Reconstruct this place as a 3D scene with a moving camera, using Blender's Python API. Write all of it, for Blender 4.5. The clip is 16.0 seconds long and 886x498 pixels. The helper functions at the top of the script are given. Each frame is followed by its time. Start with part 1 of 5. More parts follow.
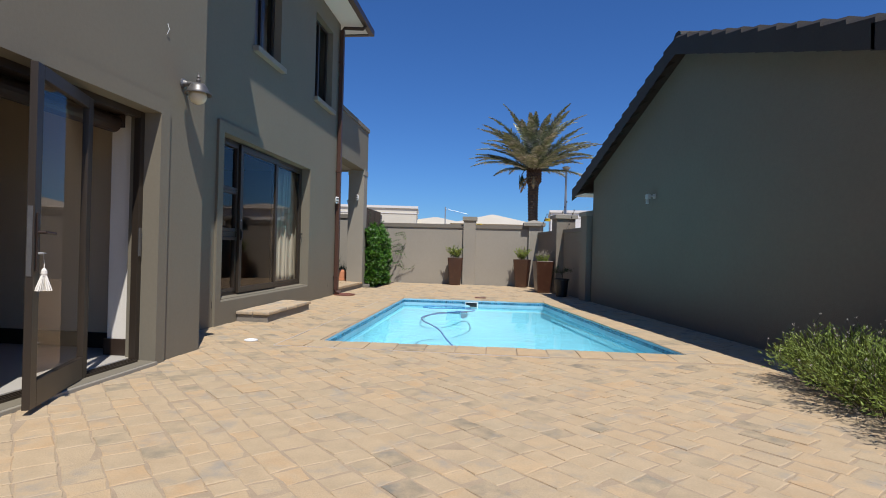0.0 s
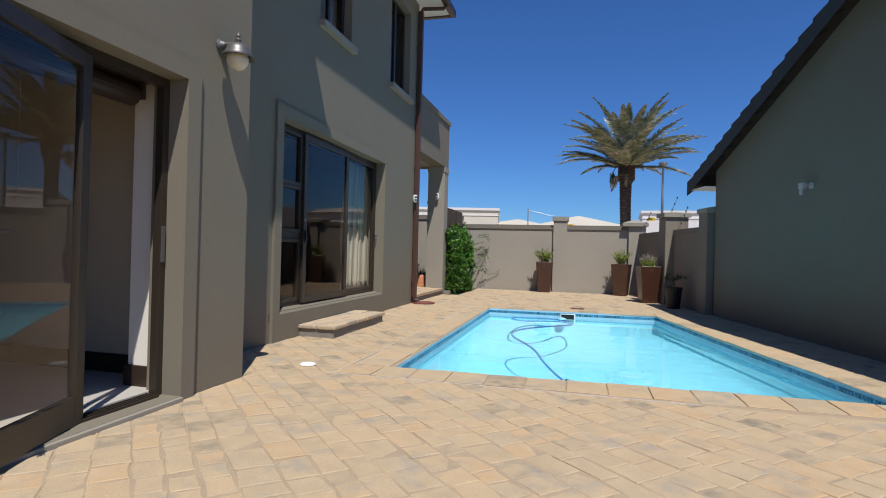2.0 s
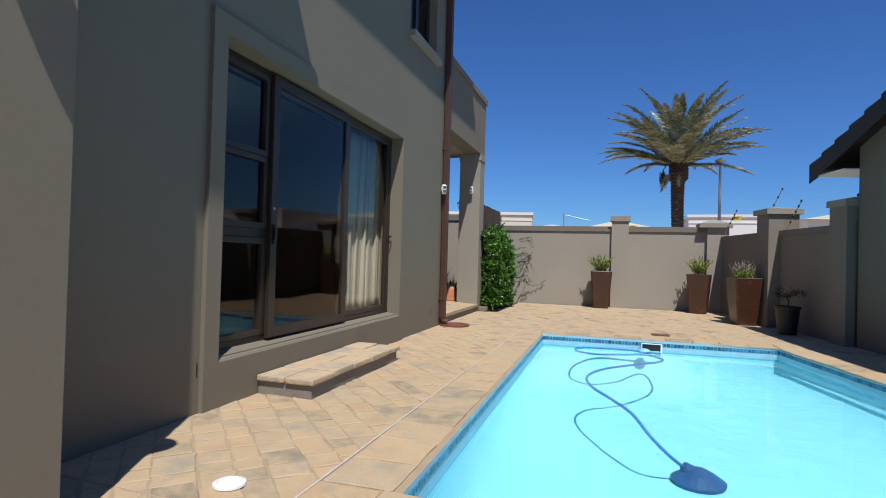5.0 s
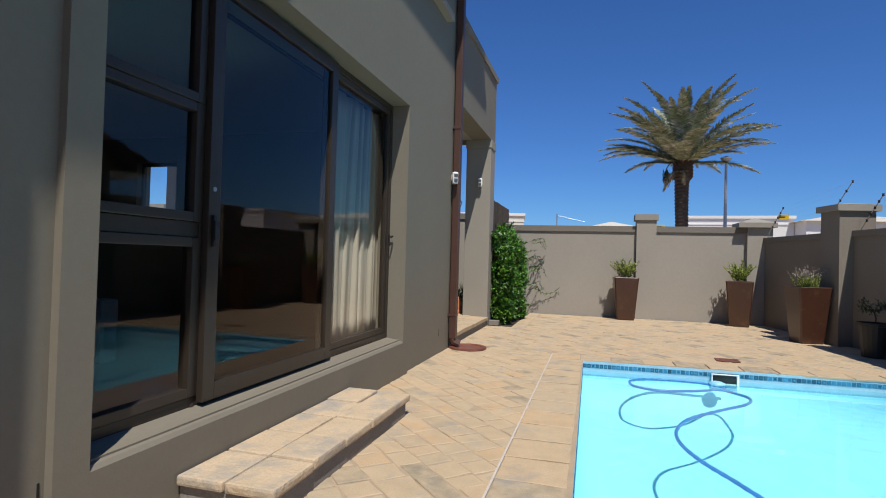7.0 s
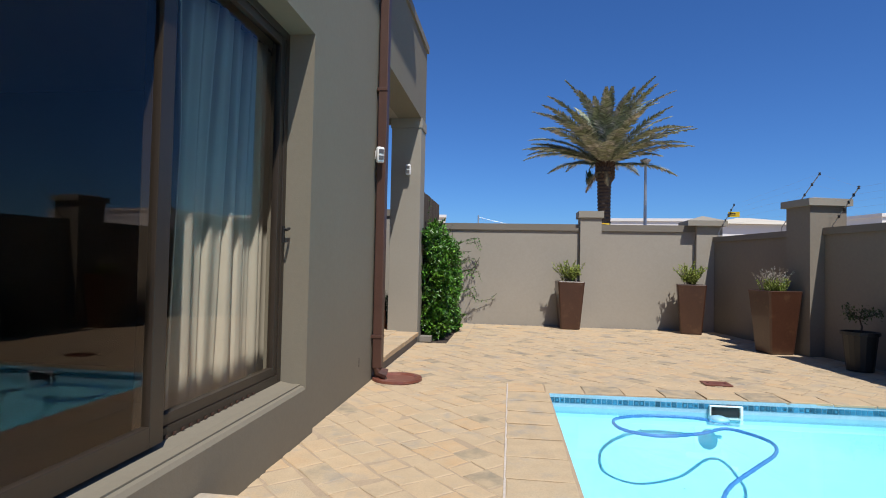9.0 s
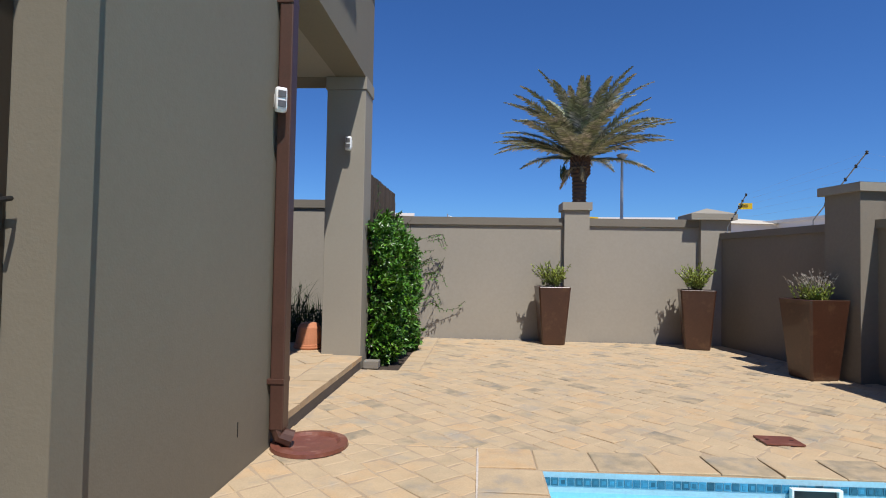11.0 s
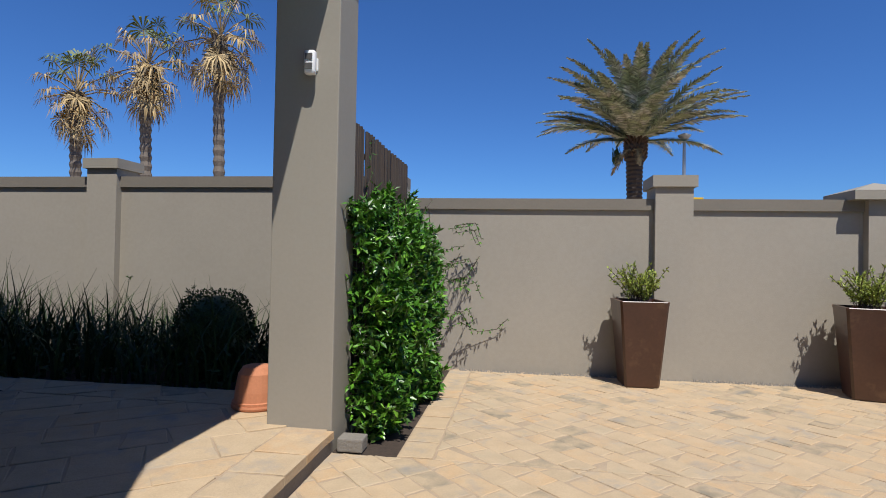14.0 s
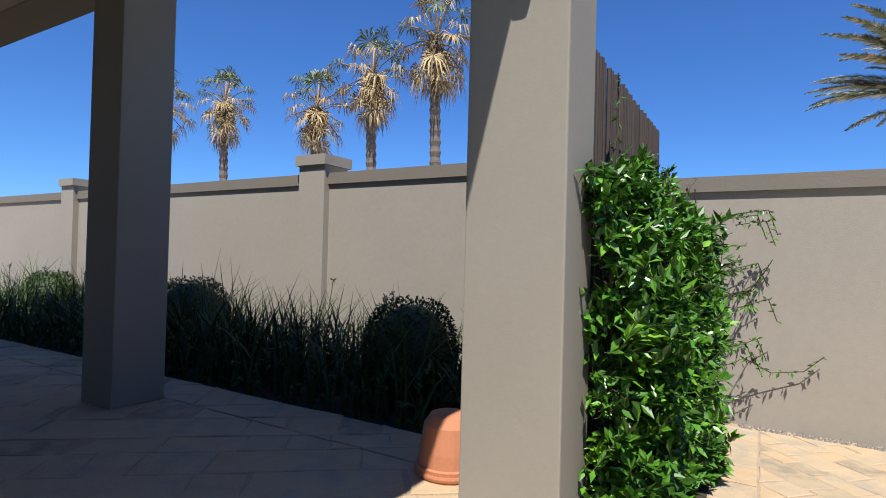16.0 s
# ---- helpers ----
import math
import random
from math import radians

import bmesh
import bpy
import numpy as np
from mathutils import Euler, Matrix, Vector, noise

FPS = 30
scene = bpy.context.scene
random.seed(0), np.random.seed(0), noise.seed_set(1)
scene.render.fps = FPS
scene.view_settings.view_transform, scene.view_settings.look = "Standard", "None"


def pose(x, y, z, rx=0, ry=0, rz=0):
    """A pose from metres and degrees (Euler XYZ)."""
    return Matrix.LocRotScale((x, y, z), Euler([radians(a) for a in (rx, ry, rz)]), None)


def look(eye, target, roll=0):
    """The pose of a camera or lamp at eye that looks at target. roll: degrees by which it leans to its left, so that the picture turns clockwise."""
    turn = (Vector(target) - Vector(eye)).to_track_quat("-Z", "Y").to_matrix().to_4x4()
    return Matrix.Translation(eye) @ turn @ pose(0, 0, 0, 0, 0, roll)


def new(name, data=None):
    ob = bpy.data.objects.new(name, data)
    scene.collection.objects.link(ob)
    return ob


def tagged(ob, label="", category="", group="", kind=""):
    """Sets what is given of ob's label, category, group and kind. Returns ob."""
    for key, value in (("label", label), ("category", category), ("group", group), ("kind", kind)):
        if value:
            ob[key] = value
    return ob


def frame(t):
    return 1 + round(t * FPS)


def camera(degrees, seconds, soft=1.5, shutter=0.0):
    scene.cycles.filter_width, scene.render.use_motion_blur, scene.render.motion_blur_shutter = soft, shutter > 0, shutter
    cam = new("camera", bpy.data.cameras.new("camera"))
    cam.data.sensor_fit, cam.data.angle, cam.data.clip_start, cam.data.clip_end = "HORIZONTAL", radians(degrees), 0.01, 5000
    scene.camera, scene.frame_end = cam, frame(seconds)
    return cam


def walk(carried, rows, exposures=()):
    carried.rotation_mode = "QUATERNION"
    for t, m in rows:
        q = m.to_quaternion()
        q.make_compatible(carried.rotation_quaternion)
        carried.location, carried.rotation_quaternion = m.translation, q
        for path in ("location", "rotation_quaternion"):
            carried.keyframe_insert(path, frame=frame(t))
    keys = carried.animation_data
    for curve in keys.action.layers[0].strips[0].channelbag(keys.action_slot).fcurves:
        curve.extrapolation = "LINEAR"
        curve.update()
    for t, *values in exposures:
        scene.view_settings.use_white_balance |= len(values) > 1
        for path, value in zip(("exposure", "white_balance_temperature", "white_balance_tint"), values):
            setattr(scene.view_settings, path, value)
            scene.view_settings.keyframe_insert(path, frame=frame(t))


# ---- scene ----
cam = camera(78.7, 16.0, soft=1.0)
METRES, EYE, TILT, LEAN, TURN = 12.96, 1.15, 0.0, 0.0, 5.8
PATH = [
    (0, (0.05, 0.015, 1.077), (-0.154, 2.004, 1.08), 1.5),
    (0.5, (-0.047, 0.316, 1.08), (-0.288, 2.301, 1.084), 1.5),
    (1, (-0.101, 0.655, 1.087), (-0.415, 2.63, 1.093), 1.5),
    (1.5, (-0.19, 0.987, 1.077), (-0.61, 2.943, 1.083), 1.5),
    (2, (-0.286, 1.329, 1.08), (-0.781, 3.266, 1.087), 1.5),
    (2.5, (-0.358, 1.738, 1.076), (-0.913, 3.66, 1.085), 1.4),
    (3, (-0.462, 2.147, 1.071), (-1.053, 4.058, 1.082), 1.6),
    (3.2, (-0.514, 2.301, 1.065), (-1.107, 4.211, 1.081), 1.4),
    (5.5, (-1.244, 4.135, 1.077), (-1.842, 6.044, 1.108), 1.6),
    (6, (-1.467, 4.515, 1.113), (-2.052, 6.427, 1.146), 1.7),
    (6.5, (-1.652, 4.92, 1.117), (-2.22, 6.837, 1.151), 1.7),
    (7, (-1.854, 5.279, 1.112), (-2.399, 7.203, 1.149), 1.6),
    (7.5, (-2.026, 5.651, 1.108), (-2.5, 7.593, 1.152), 1.5),
    (8, (-2.146, 6.067, 1.101), (-2.547, 8.026, 1.152), 1.3),
    (8.5, (-2.292, 6.441, 1.111), (-2.618, 8.414, 1.161), 1.3),
    (9, (-2.323, 6.823, 1.113), (-2.573, 8.807, 1.168), 1.2),
    (9.5, (-2.322, 7.281, 1.123), (-2.522, 9.27, 1.177), 1.1),
    (10, (-2.361, 7.732, 1.133), (-2.521, 9.725, 1.186), 1.0),
    (10.2, (-2.358, 7.905, 1.137), (-2.505, 9.898, 1.195), 0.9),
    (12.5, (-2.294, 9.865, 1.165), (-2.434, 11.86, 1.215), 1.1),
    (13, (-2.34, 10.3, 1.198), (-2.488, 12.295, 1.236), 1.3),
    (13.5, (-2.378, 10.714, 1.208), (-2.579, 12.703, 1.246), 1.1),
    (14, (-2.48, 11.091, 1.234), (-2.756, 13.072, 1.266), 1.1),
    (14.5, (-2.527, 11.434, 1.225), (-2.905, 13.397, 1.257), 1.1),
    (15, (-2.624, 11.738, 1.233), (-3.198, 13.653, 1.265), 1.4),
    (15.5, (-2.914, 11.975, 1.203), (-3.658, 13.83, 1.246), 1.7),
    (16, (-2.982, 12.372, 1.225), (-3.995, 14.096, 1.25), 1.5),
]
walk(cam, [(t, look(eye, target, roll)) for t, eye, target, roll in PATH], exposures=[(0.0, 0.0), (7.0, 0.0), (9.0, 0.1), (13.0, 0.12), (15.0, 0.2), (16.0, 0.5)])

# ---- world and sun ----
TO_SUN = Vector((1.0, -2.1, 4.2)).normalized()
ELEV = math.asin(TO_SUN.z)
world = bpy.data.worlds.new("world")
scene.world = world
world.use_nodes = True
_n = world.node_tree.nodes
_sky = _n.new("ShaderNodeTexSky")
_sky.sky_type = "NISHITA"
_sky.sun_disc = False
_sky.sun_elevation = ELEV
_sky.sun_rotation = math.atan2(TO_SUN.x, TO_SUN.y)
_sky.altitude = 0
_sky.air_density, _sky.dust_density, _sky.ozone_density = 1.0, 0.0, 4.0
_n["Background"].inputs["Strength"].default_value = 0.075
_tint = _n.new("ShaderNodeVectorMath")
_tint.operation = "MULTIPLY"
_tint.inputs[1].default_value = (0.47, 0.84, 1.4)
world.node_tree.links.new(_sky.outputs[0], _tint.inputs[0])
world.node_tree.links.new(_tint.outputs[0], _n["Background"].inputs["Color"])
sun = new("sun", bpy.data.lights.new("sun", "SUN"))
sun.data.energy, sun.data.angle, sun.data.color = 4.8, radians(0.5), (1.0, 0.96, 0.91)
sun.matrix_world = look((0, 0, 30), tuple(Vector((0, 0, 30)) - TO_SUN * 10))

# ---- materials ----


def mat(name, color, rough=0.8, metal=0.0, noise_scale=None, vary=0.12, fine=60.0, bump=0.0, bump_scale=80.0, spec=0.5, island=0.0, random_ob=0.0, coat=0.0, stain_or_shine=None, patch_scale=1.2, patch_low=0.55, alpha_t=0.0):
    """A surface with colour that varies at two scales, and fine relief."""
    m = bpy.data.materials.new(name)
    m.use_nodes = True
    nt = m.node_tree
    nd, lk = nt.nodes, nt.links
    b = nd["Principled BSDF"]
    b.inputs["Roughness"].default_value = rough
    b.inputs["Metallic"].default_value = metal
    b.inputs["Specular IOR Level"].default_value = spec
    b.inputs["Coat Weight"].default_value = coat
    col = nd.new("ShaderNodeRGB")
    col.outputs[0].default_value = (*color, 1)
    out = col.outputs[0]
    tc = nd.new("ShaderNodeTexCoord")
    geo = nd.new("ShaderNodeNewGeometry")

    def scaled(value_out, lo, hi, src):
        mr = nd.new("ShaderNodeMapRange")
        mr.inputs["To Min"].default_value, mr.inputs["To Max"].default_value = lo, hi
        lk.new(value_out, mr.inputs["Value"])
        mx = nd.new("ShaderNodeVectorMath")
        mx.operation = "SCALE"
        lk.new(src, mx.inputs[0])
        lk.new(mr.outputs[0], mx.inputs["Scale"])
        return mx.outputs[0]

    if noise_scale:
        n1 = nd.new("ShaderNodeTexNoise")
        n1.inputs["Scale"].default_value, n1.inputs["Detail"].default_value = noise_scale, 5
        lk.new(geo.outputs["Position"], n1.inputs["Vector"])
        out = scaled(n1.outputs[0], 1 - vary, 1 + vary, out)
        n2 = nd.new("ShaderNodeTexNoise")
        n2.inputs["Scale"].default_value, n2.inputs["Detail"].default_value = fine, 3
        lk.new(geo.outputs["Position"], n2.inputs["Vector"])
        out = scaled(n2.outputs[0], 1 - vary, 1 + vary, out)
    if stain_or_shine:
        n3 = nd.new("ShaderNodeTexNoise")
        n3.inputs["Scale"].default_value, n3.inputs["Detail"].default_value, n3.inputs["Roughness"].default_value = patch_scale, 6, 0.65
        lk.new(geo.outputs["Position"], n3.inputs["Vector"])
        mr = nd.new("ShaderNodeMapRange")
        mr.inputs["From Min"].default_value, mr.inputs["From Max"].default_value = patch_low, patch_low + 0.2
        lk.new(n3.outputs[0], mr.inputs["Value"])
        mx = nd.new("ShaderNodeMix")
        mx.data_type = "RGBA"
        lk.new(mr.outputs[0], mx.inputs["Factor"])
        lk.new(out, mx.inputs["A"])
        mx.inputs["B"].default_value = (*stain_or_shine, 1)
        out = mx.outputs["Result"]
    if island:
        out = scaled(geo.outputs["Random Per Island"], 1 - island, 1 + island, out)
    if random_ob:
        oi = nd.new("ShaderNodeObjectInfo")
        out = scaled(oi.outputs["Random"], 1 - random_ob, 1 + random_ob, out)
    lk.new(out, b.inputs["Base Color"])
    if bump:
        n4 = nd.new("ShaderNodeTexNoise")
        n4.inputs["Scale"].default_value, n4.inputs["Detail"].default_value = bump_scale, 4
        lk.new(geo.outputs["Position"], n4.inputs["Vector"])
        bp = nd.new("ShaderNodeBump")
        bp.inputs["Strength"].default_value, bp.inputs["Distance"].default_value = bump, 0.01
        lk.new(n4.outputs[0], bp.inputs["Height"])
        lk.new(bp.outputs[0], b.inputs["Normal"])
    return m


def glass(name, tint=(0.95, 0.96, 0.95), ior=1.5):
    m = bpy.data.materials.new(name)
    m.use_nodes = True
    nt = m.node_tree
    nd, lk = nt.nodes, nt.links
    nd.remove(nd["Principled BSDF"])
    tr, gl, mx, fr = nd.new("ShaderNodeBsdfTransparent"), nd.new("ShaderNodeBsdfGlossy"), nd.new("ShaderNodeMixShader"), nd.new("ShaderNodeFresnel")
    tr.inputs[0].default_value = (*tint, 1)
    gl.inputs["Roughness"].default_value = 0.0
    gl.inputs["Color"].default_value = (0.96, 0.86, 0.8, 1)
    fr.inputs[0].default_value = ior
    lk.new(fr.outputs[0], mx.inputs[0])
    lk.new(tr.outputs[0], mx.inputs[1])
    lk.new(gl.outputs[0], mx.inputs[2])
    lk.new(mx.outputs[0], nd["Material Output"].inputs[0])
    return m


PLASTER = mat("plaster_taupe", (0.2, 0.178, 0.134), 0.85, noise_scale=1.3, vary=0.06, fine=30, bump=0.1, bump_scale=90, spec=0.25)
PLASTER_TRIM = mat("plaster_trim", (0.3, 0.274, 0.225), 0.8, noise_scale=2, vary=0.05, fine=40, bump=0.05, bump_scale=90, spec=0.25)
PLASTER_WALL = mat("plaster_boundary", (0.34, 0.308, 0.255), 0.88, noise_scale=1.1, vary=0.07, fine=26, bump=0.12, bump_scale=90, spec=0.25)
# Darker side wall paint, with the shade on its yard face put into it.
PLASTER_SIDE_SHADED = mat("plaster_side_wall_shaded", (0.22, 0.192, 0.155), 0.88, noise_scale=1.1, vary=0.08, fine=26, bump=0.15, bump_scale=90, spec=0.2)
COPING = mat("coping_taupe", (0.2, 0.178, 0.145), 0.8, noise_scale=2, vary=0.08, fine=50, bump=0.2, spec=0.25)
PLASTER_NB = mat("plaster_neighbour", (0.175, 0.155, 0.125), 0.88, noise_scale=0.9, vary=0.07, fine=20, bump=0.3, spec=0.2)
CREAM = mat("plaster_cream", (0.78, 0.74, 0.66), 0.85, noise_scale=1, vary=0.04, bump=0.1)
INNER = mat("inner_wall_paint", (0.62, 0.52, 0.38), 0.85, noise_scale=1, vary=0.03, bump=0.05)
WHITE = mat("white_paint", (0.8, 0.79, 0.76), 0.6, noise_scale=2, vary=0.03)
BRONZE = mat("bronze_aluminium", (0.05, 0.038, 0.028), 0.38, 0.3, noise_scale=3, vary=0.08, fine=80)
GLASS = glass("window_glass")
DARKWOOD = mat("dark_wood", (0.035, 0.022, 0.015), 0.45, noise_scale=6, vary=0.2)
TILE_FLOOR = mat("inner_floor_tile", (0.55, 0.52, 0.47), 0.25, noise_scale=2, vary=0.05)
GUTTER = mat("dark_brown_metal", (0.035, 0.02, 0.015), 0.4, 0.1, noise_scale=4, vary=0.15)
PIPE = mat("brown_pipe_paint", (0.075, 0.035, 0.024), 0.45, noise_scale=5, vary=0.2, fine=70)
ROOFTILE = mat("roof_tile_dark", (0.03, 0.026, 0.023), 0.75, noise_scale=3, vary=0.2, island=0.15, bump=0.2)
PAVER = mat("paver_sand", (0.5, 0.35, 0.215), 0.85, noise_scale=3, vary=0.16, fine=70, bump=0.4, bump_scale=110, spec=0.2)
SOIL = mat("joint_sand", (0.38, 0.29, 0.195), 0.95, noise_scale=6, vary=0.2, fine=120, bump=0.4)
CURTAIN = mat("curtain_cloth", (0.5, 0.45, 0.36), 0.9, noise_scale=3, vary=0.07, fine=150, bump=0.15, bump_scale=200)
POOLSHELL = mat("pool_paint", (0.41, 0.77, 0.88), 0.6, noise_scale=0.6, vary=0.08, fine=5)
MOSAIC = mat("mosaic_blue", (0.03, 0.17, 0.28), 0.25, noise_scale=12, vary=0.3, fine=60, island=0.55)
LEAF = mat("leaf_green", (0.05, 0.15, 0.012), 0.36, noise_scale=4, vary=0.25, island=0.6, stain_or_shine=(0.15, 0.32, 0.025), patch_scale=6, patch_low=0.5)
DARKLEAF = mat("dark_hedge_leaf", (0.03, 0.06, 0.01), 0.6, noise_scale=4, vary=0.2, island=0.4)
SHRUB = mat("shrub_leaf", (0.15, 0.2, 0.03), 0.6, noise_scale=4, vary=0.2, island=0.4)
YLEAF = mat("pot_plant_leaf", (0.25, 0.31, 0.05), 0.5, noise_scale=4, vary=0.2, island=0.4)
BARK = mat("palm_bark", (0.06, 0.044, 0.032), 0.9, noise_scale=4, vary=0.3, bump=0.6, bump_scale=20)
# Pale patches: silvery tone and sun highlights, both put into the frond colour.
FROND = mat("palm_frond", (0.2, 0.225, 0.12), 0.4, noise_scale=0.8, vary=0.3, island=0.6, stain_or_shine=(0.5, 0.46, 0.4), patch_scale=1.9, patch_low=0.48)
DRYFROND = mat("dry_frond", (0.36, 0.26, 0.12), 0.7, noise_scale=1.5, vary=0.3, island=0.6)
POT = mat("glazed_pot_brown", (0.06, 0.024, 0.013), 0.36, noise_scale=4, vary=0.25, fine=40, stain_or_shine=(0.11, 0.058, 0.03), patch_scale=5, coat=0.2)
BLACKPOT = mat("black_plastic", (0.012, 0.012, 0.012), 0.5, noise_scale=4, vary=0.1)
TERRACOTTA = mat("terracotta", (0.5, 0.2, 0.1), 0.8, noise_scale=5, vary=0.12)
WHITEPLASTIC = mat("white_plastic", (0.8, 0.8, 0.78), 0.4)
GROUNDMAT = mat("far_ground", (0.3, 0.26, 0.18), 0.95, noise_scale=0.3, vary=0.2, bump=0.3)
STEEL = mat("galvanised_steel", (0.4, 0.41, 0.42), 0.45, 0.7, noise_scale=5, vary=0.1)
LATH = mat("trellis_lath", (0.048, 0.033, 0.024), 0.75, noise_scale=8, vary=0.25, fine=90, random_ob=0.25)

DARKSTEEL = mat("tarnished_steel", (0.16, 0.155, 0.15), 0.45, 0.6, noise_scale=6, vary=0.2)

LANTERN = mat("lantern_grey", (0.45, 0.45, 0.43), 0.5, noise_scale=4, vary=0.1)
DRYFLOWER = mat("pale_flower", (0.4, 0.36, 0.3), 0.8, noise_scale=5, vary=0.1)
SOILDARK = mat("dark_soil", (0.05, 0.035, 0.025), 0.95, noise_scale=20, vary=0.4, bump=0.6)

# ---- building helpers ----


def part(name, bm, material, parent=None, label="", smooth=False, recalc=True):
    """Links a bmesh as one mesh object."""
    me = bpy.data.meshes.new(name)
    if len(bm.faces) > 1 and recalc:
        bmesh.ops.recalc_face_normals(bm, faces=bm.faces)
    bm.to_mesh(me)
    bm.free()
    for mt in material if isinstance(material, (list, tuple)) else [material]:
        me.materials.append(mt)
    if smooth:
        for p in me.polygons:
            p.use_smooth = True
    ob = new(name, me)
    ob.parent = parent
    if label:
        ob["label"] = label
    return ob


def empty(name, at=(0, 0, 0), parent=None, rz=0.0):
    e = new(name)
    e.empty_display_size = 0.1
    e.location = at
    e.rotation_euler = (0, 0, rz)
    e.parent = parent
    return e


def box(bm, x0, x1, y0, y1, z0, z1, bevel=0.0, mi=0, m=None):
    vs = [bm.verts.new(m @ Vector(p) if m else p) for p in ((x0, y0, z0), (x1, y0, z0), (x1, y1, z0), (x0, y1, z0), (x0, y0, z1), (x1, y0, z1), (x1, y1, z1), (x0, y1, z1))]
    fs = [bm.faces.new([vs[i] for i in q]) for q in ((3, 2, 1, 0), (4, 5, 6, 7), (0, 1, 5, 4), (1, 2, 6, 5), (2, 3, 7, 6), (3, 0, 4, 7))]
    for f in fs:
        f.material_index = mi
    if bevel:
        es = list({e for f in fs for e in f.edges})
        bmesh.ops.bevel(bm, geom=es, offset=bevel, segments=2, affect="EDGES", profile=0.6)
    return vs


def boxob(name, dims, material, parent=None, label="", bevel=0.0):
    bm = bmesh.new()
    box(bm, *dims, bevel=bevel)
    return part(name, bm, material, parent, label)


def tube(bm, pts, r, seg=8, caps=True):
    """A round tube along points; r is one radius or one for each point."""
    rings = []
    pts = [Vector(p) for p in pts]
    up = Vector((0, 0, 1))
    for i, p in enumerate(pts):
        d = (pts[min(i + 1, len(pts) - 1)] - pts[max(i - 1, 0)]).normalized()
        a = d.cross(up)
        if a.length < 0.05:
            a = d.cross(Vector((0, 1, 0)))
        a.normalize()
        b = d.cross(a).normalized()
        rr = r[i] if isinstance(r, (list, tuple)) else r
        rings.append([bm.verts.new(p + (a * math.cos(2 * math.pi * k / seg) + b * math.sin(2 * math.pi * k / seg)) * rr) for k in range(seg)])
    for i in range(len(rings) - 1):
        for k in range(seg):
            bm.faces.new((rings[i][k], rings[i][(k + 1) % seg], rings[i + 1][(k + 1) % seg], rings[i + 1][k]))
    if caps:
        bm.faces.new(rings[0][::-1])
        bm.faces.new(rings[-1])
    return rings


def lathe(bm, prof, seg=20, at=(0, 0, 0), m=None):
    """Turns a profile of (radius, height) round the z axis."""
    rings = []
    for r, z in prof:
        ring = []
        for k in range(seg):
            p = Vector((at[0] + r * math.cos(2 * math.pi * k / seg), at[1] + r * math.sin(2 * math.pi * k / seg), at[2] + z))
            ring.append(bm.verts.new(m @ p if m else p))
        rings.append(ring)
    for i in range(len(rings) - 1):
        for k in range(seg):
            bm.faces.new((rings[i][k], rings[i][(k + 1) % seg], rings[i + 1][(k + 1) % seg], rings[i + 1][k]))
    bm.faces.new(rings[0][::-1])
    bm.faces.new(rings[-1])


def slab_holes(bm, axis, a, b, u0, u1, z0, z1, holes):
    """A wall between a and b along an axis, from u0 to u1 and z0 to z1, with holes (u, u, z, z) right through it."""
    us = sorted({u0, u1, *[min(max(h[i], u0), u1) for h in holes for i in (0, 1)]})
    zs = sorted({z0, z1, *[min(max(h[i], z0), z1) for h in holes for i in (2, 3)]})
    solid = {}
    for i in range(len(us) - 1):
        for j in range(len(zs) - 1):
            uc, zc = (us[i] + us[i + 1]) / 2, (zs[j] + zs[j + 1]) / 2
            solid[i, j] = not any(h[0] < uc < h[1] and h[2] < zc < h[3] for h in holes)
    cache = {}

    def v(w, u, z):
        key = (w, u, z)
        if key not in cache:
            cache[key] = bm.verts.new((w, u, z) if axis == "x" else (u, w, z))
        return cache[key]

    for (i, j), s in solid.items():
        if not s:
            continue
        p, q, r, t = us[i], us[i + 1], zs[j], zs[j + 1]
        bm.faces.new((v(a, p, r), v(a, q, r), v(a, q, t), v(a, p, t)))
        bm.faces.new((v(b, p, r), v(b, p, t), v(b, q, t), v(b, q, r)))
        if not solid.get((i - 1, j)):
            bm.faces.new((v(a, p, r), v(a, p, t), v(b, p, t), v(b, p, r)))
        if not solid.get((i + 1, j)):
            bm.faces.new((v(a, q, r), v(b, q, r), v(b, q, t), v(a, q, t)))
        if not solid.get((i, j - 1)):
            bm.faces.new((v(a, p, r), v(b, p, r), v(b, q, r), v(a, q, r)))
        if not solid.get((i, j + 1)):
            bm.faces.new((v(a, p, t), v(a, q, t), v(b, q, t), v(b, p, t)))


def wall(name, axis, a, b, u0, u1, z0, z1, holes=(), material=PLASTER, parent=None):
    bm = bmesh.new()
    slab_holes(bm, axis, a, b, u0, u1, z0, z1, list(holes))
    ob = part(name, bm, material, parent)
    return ob if parent else tagged(ob, kind="structure")


# ---- plan ----
X2 = -3.62            # face of the main wall
X1 = -2.97            # face of the wall that stands forward
YC = 5.25             # its corner
YE = 11.9             # end of the house
YF = 17.1             # face of the far boundary wall
WALL_H = 6.1
DOOR = (1.9, 4.5, 0.03, 2.22)
WIN = (6.82, 10.1, 0.34, 2.56)
UP1 = (7.68, 8.64, 4.02, 5.62)
UP2 = (10.3, 11.38, 4.02, 5.70)
POOL = [(-1.92, 6.03), (2.12, 6.13), (1.05, 11.78), (-1.97, 11.68)]
PORCH_Z = 0.15
PN = 14.73            # north face of the porch beam
BED_X, BED_Y = -3.2, 14.37   # near corner of the creeper bed


def side_x(y):
    """Face of the boundary wall and the neighbour's gable wall."""
    return 4.43 - 0.185 * y


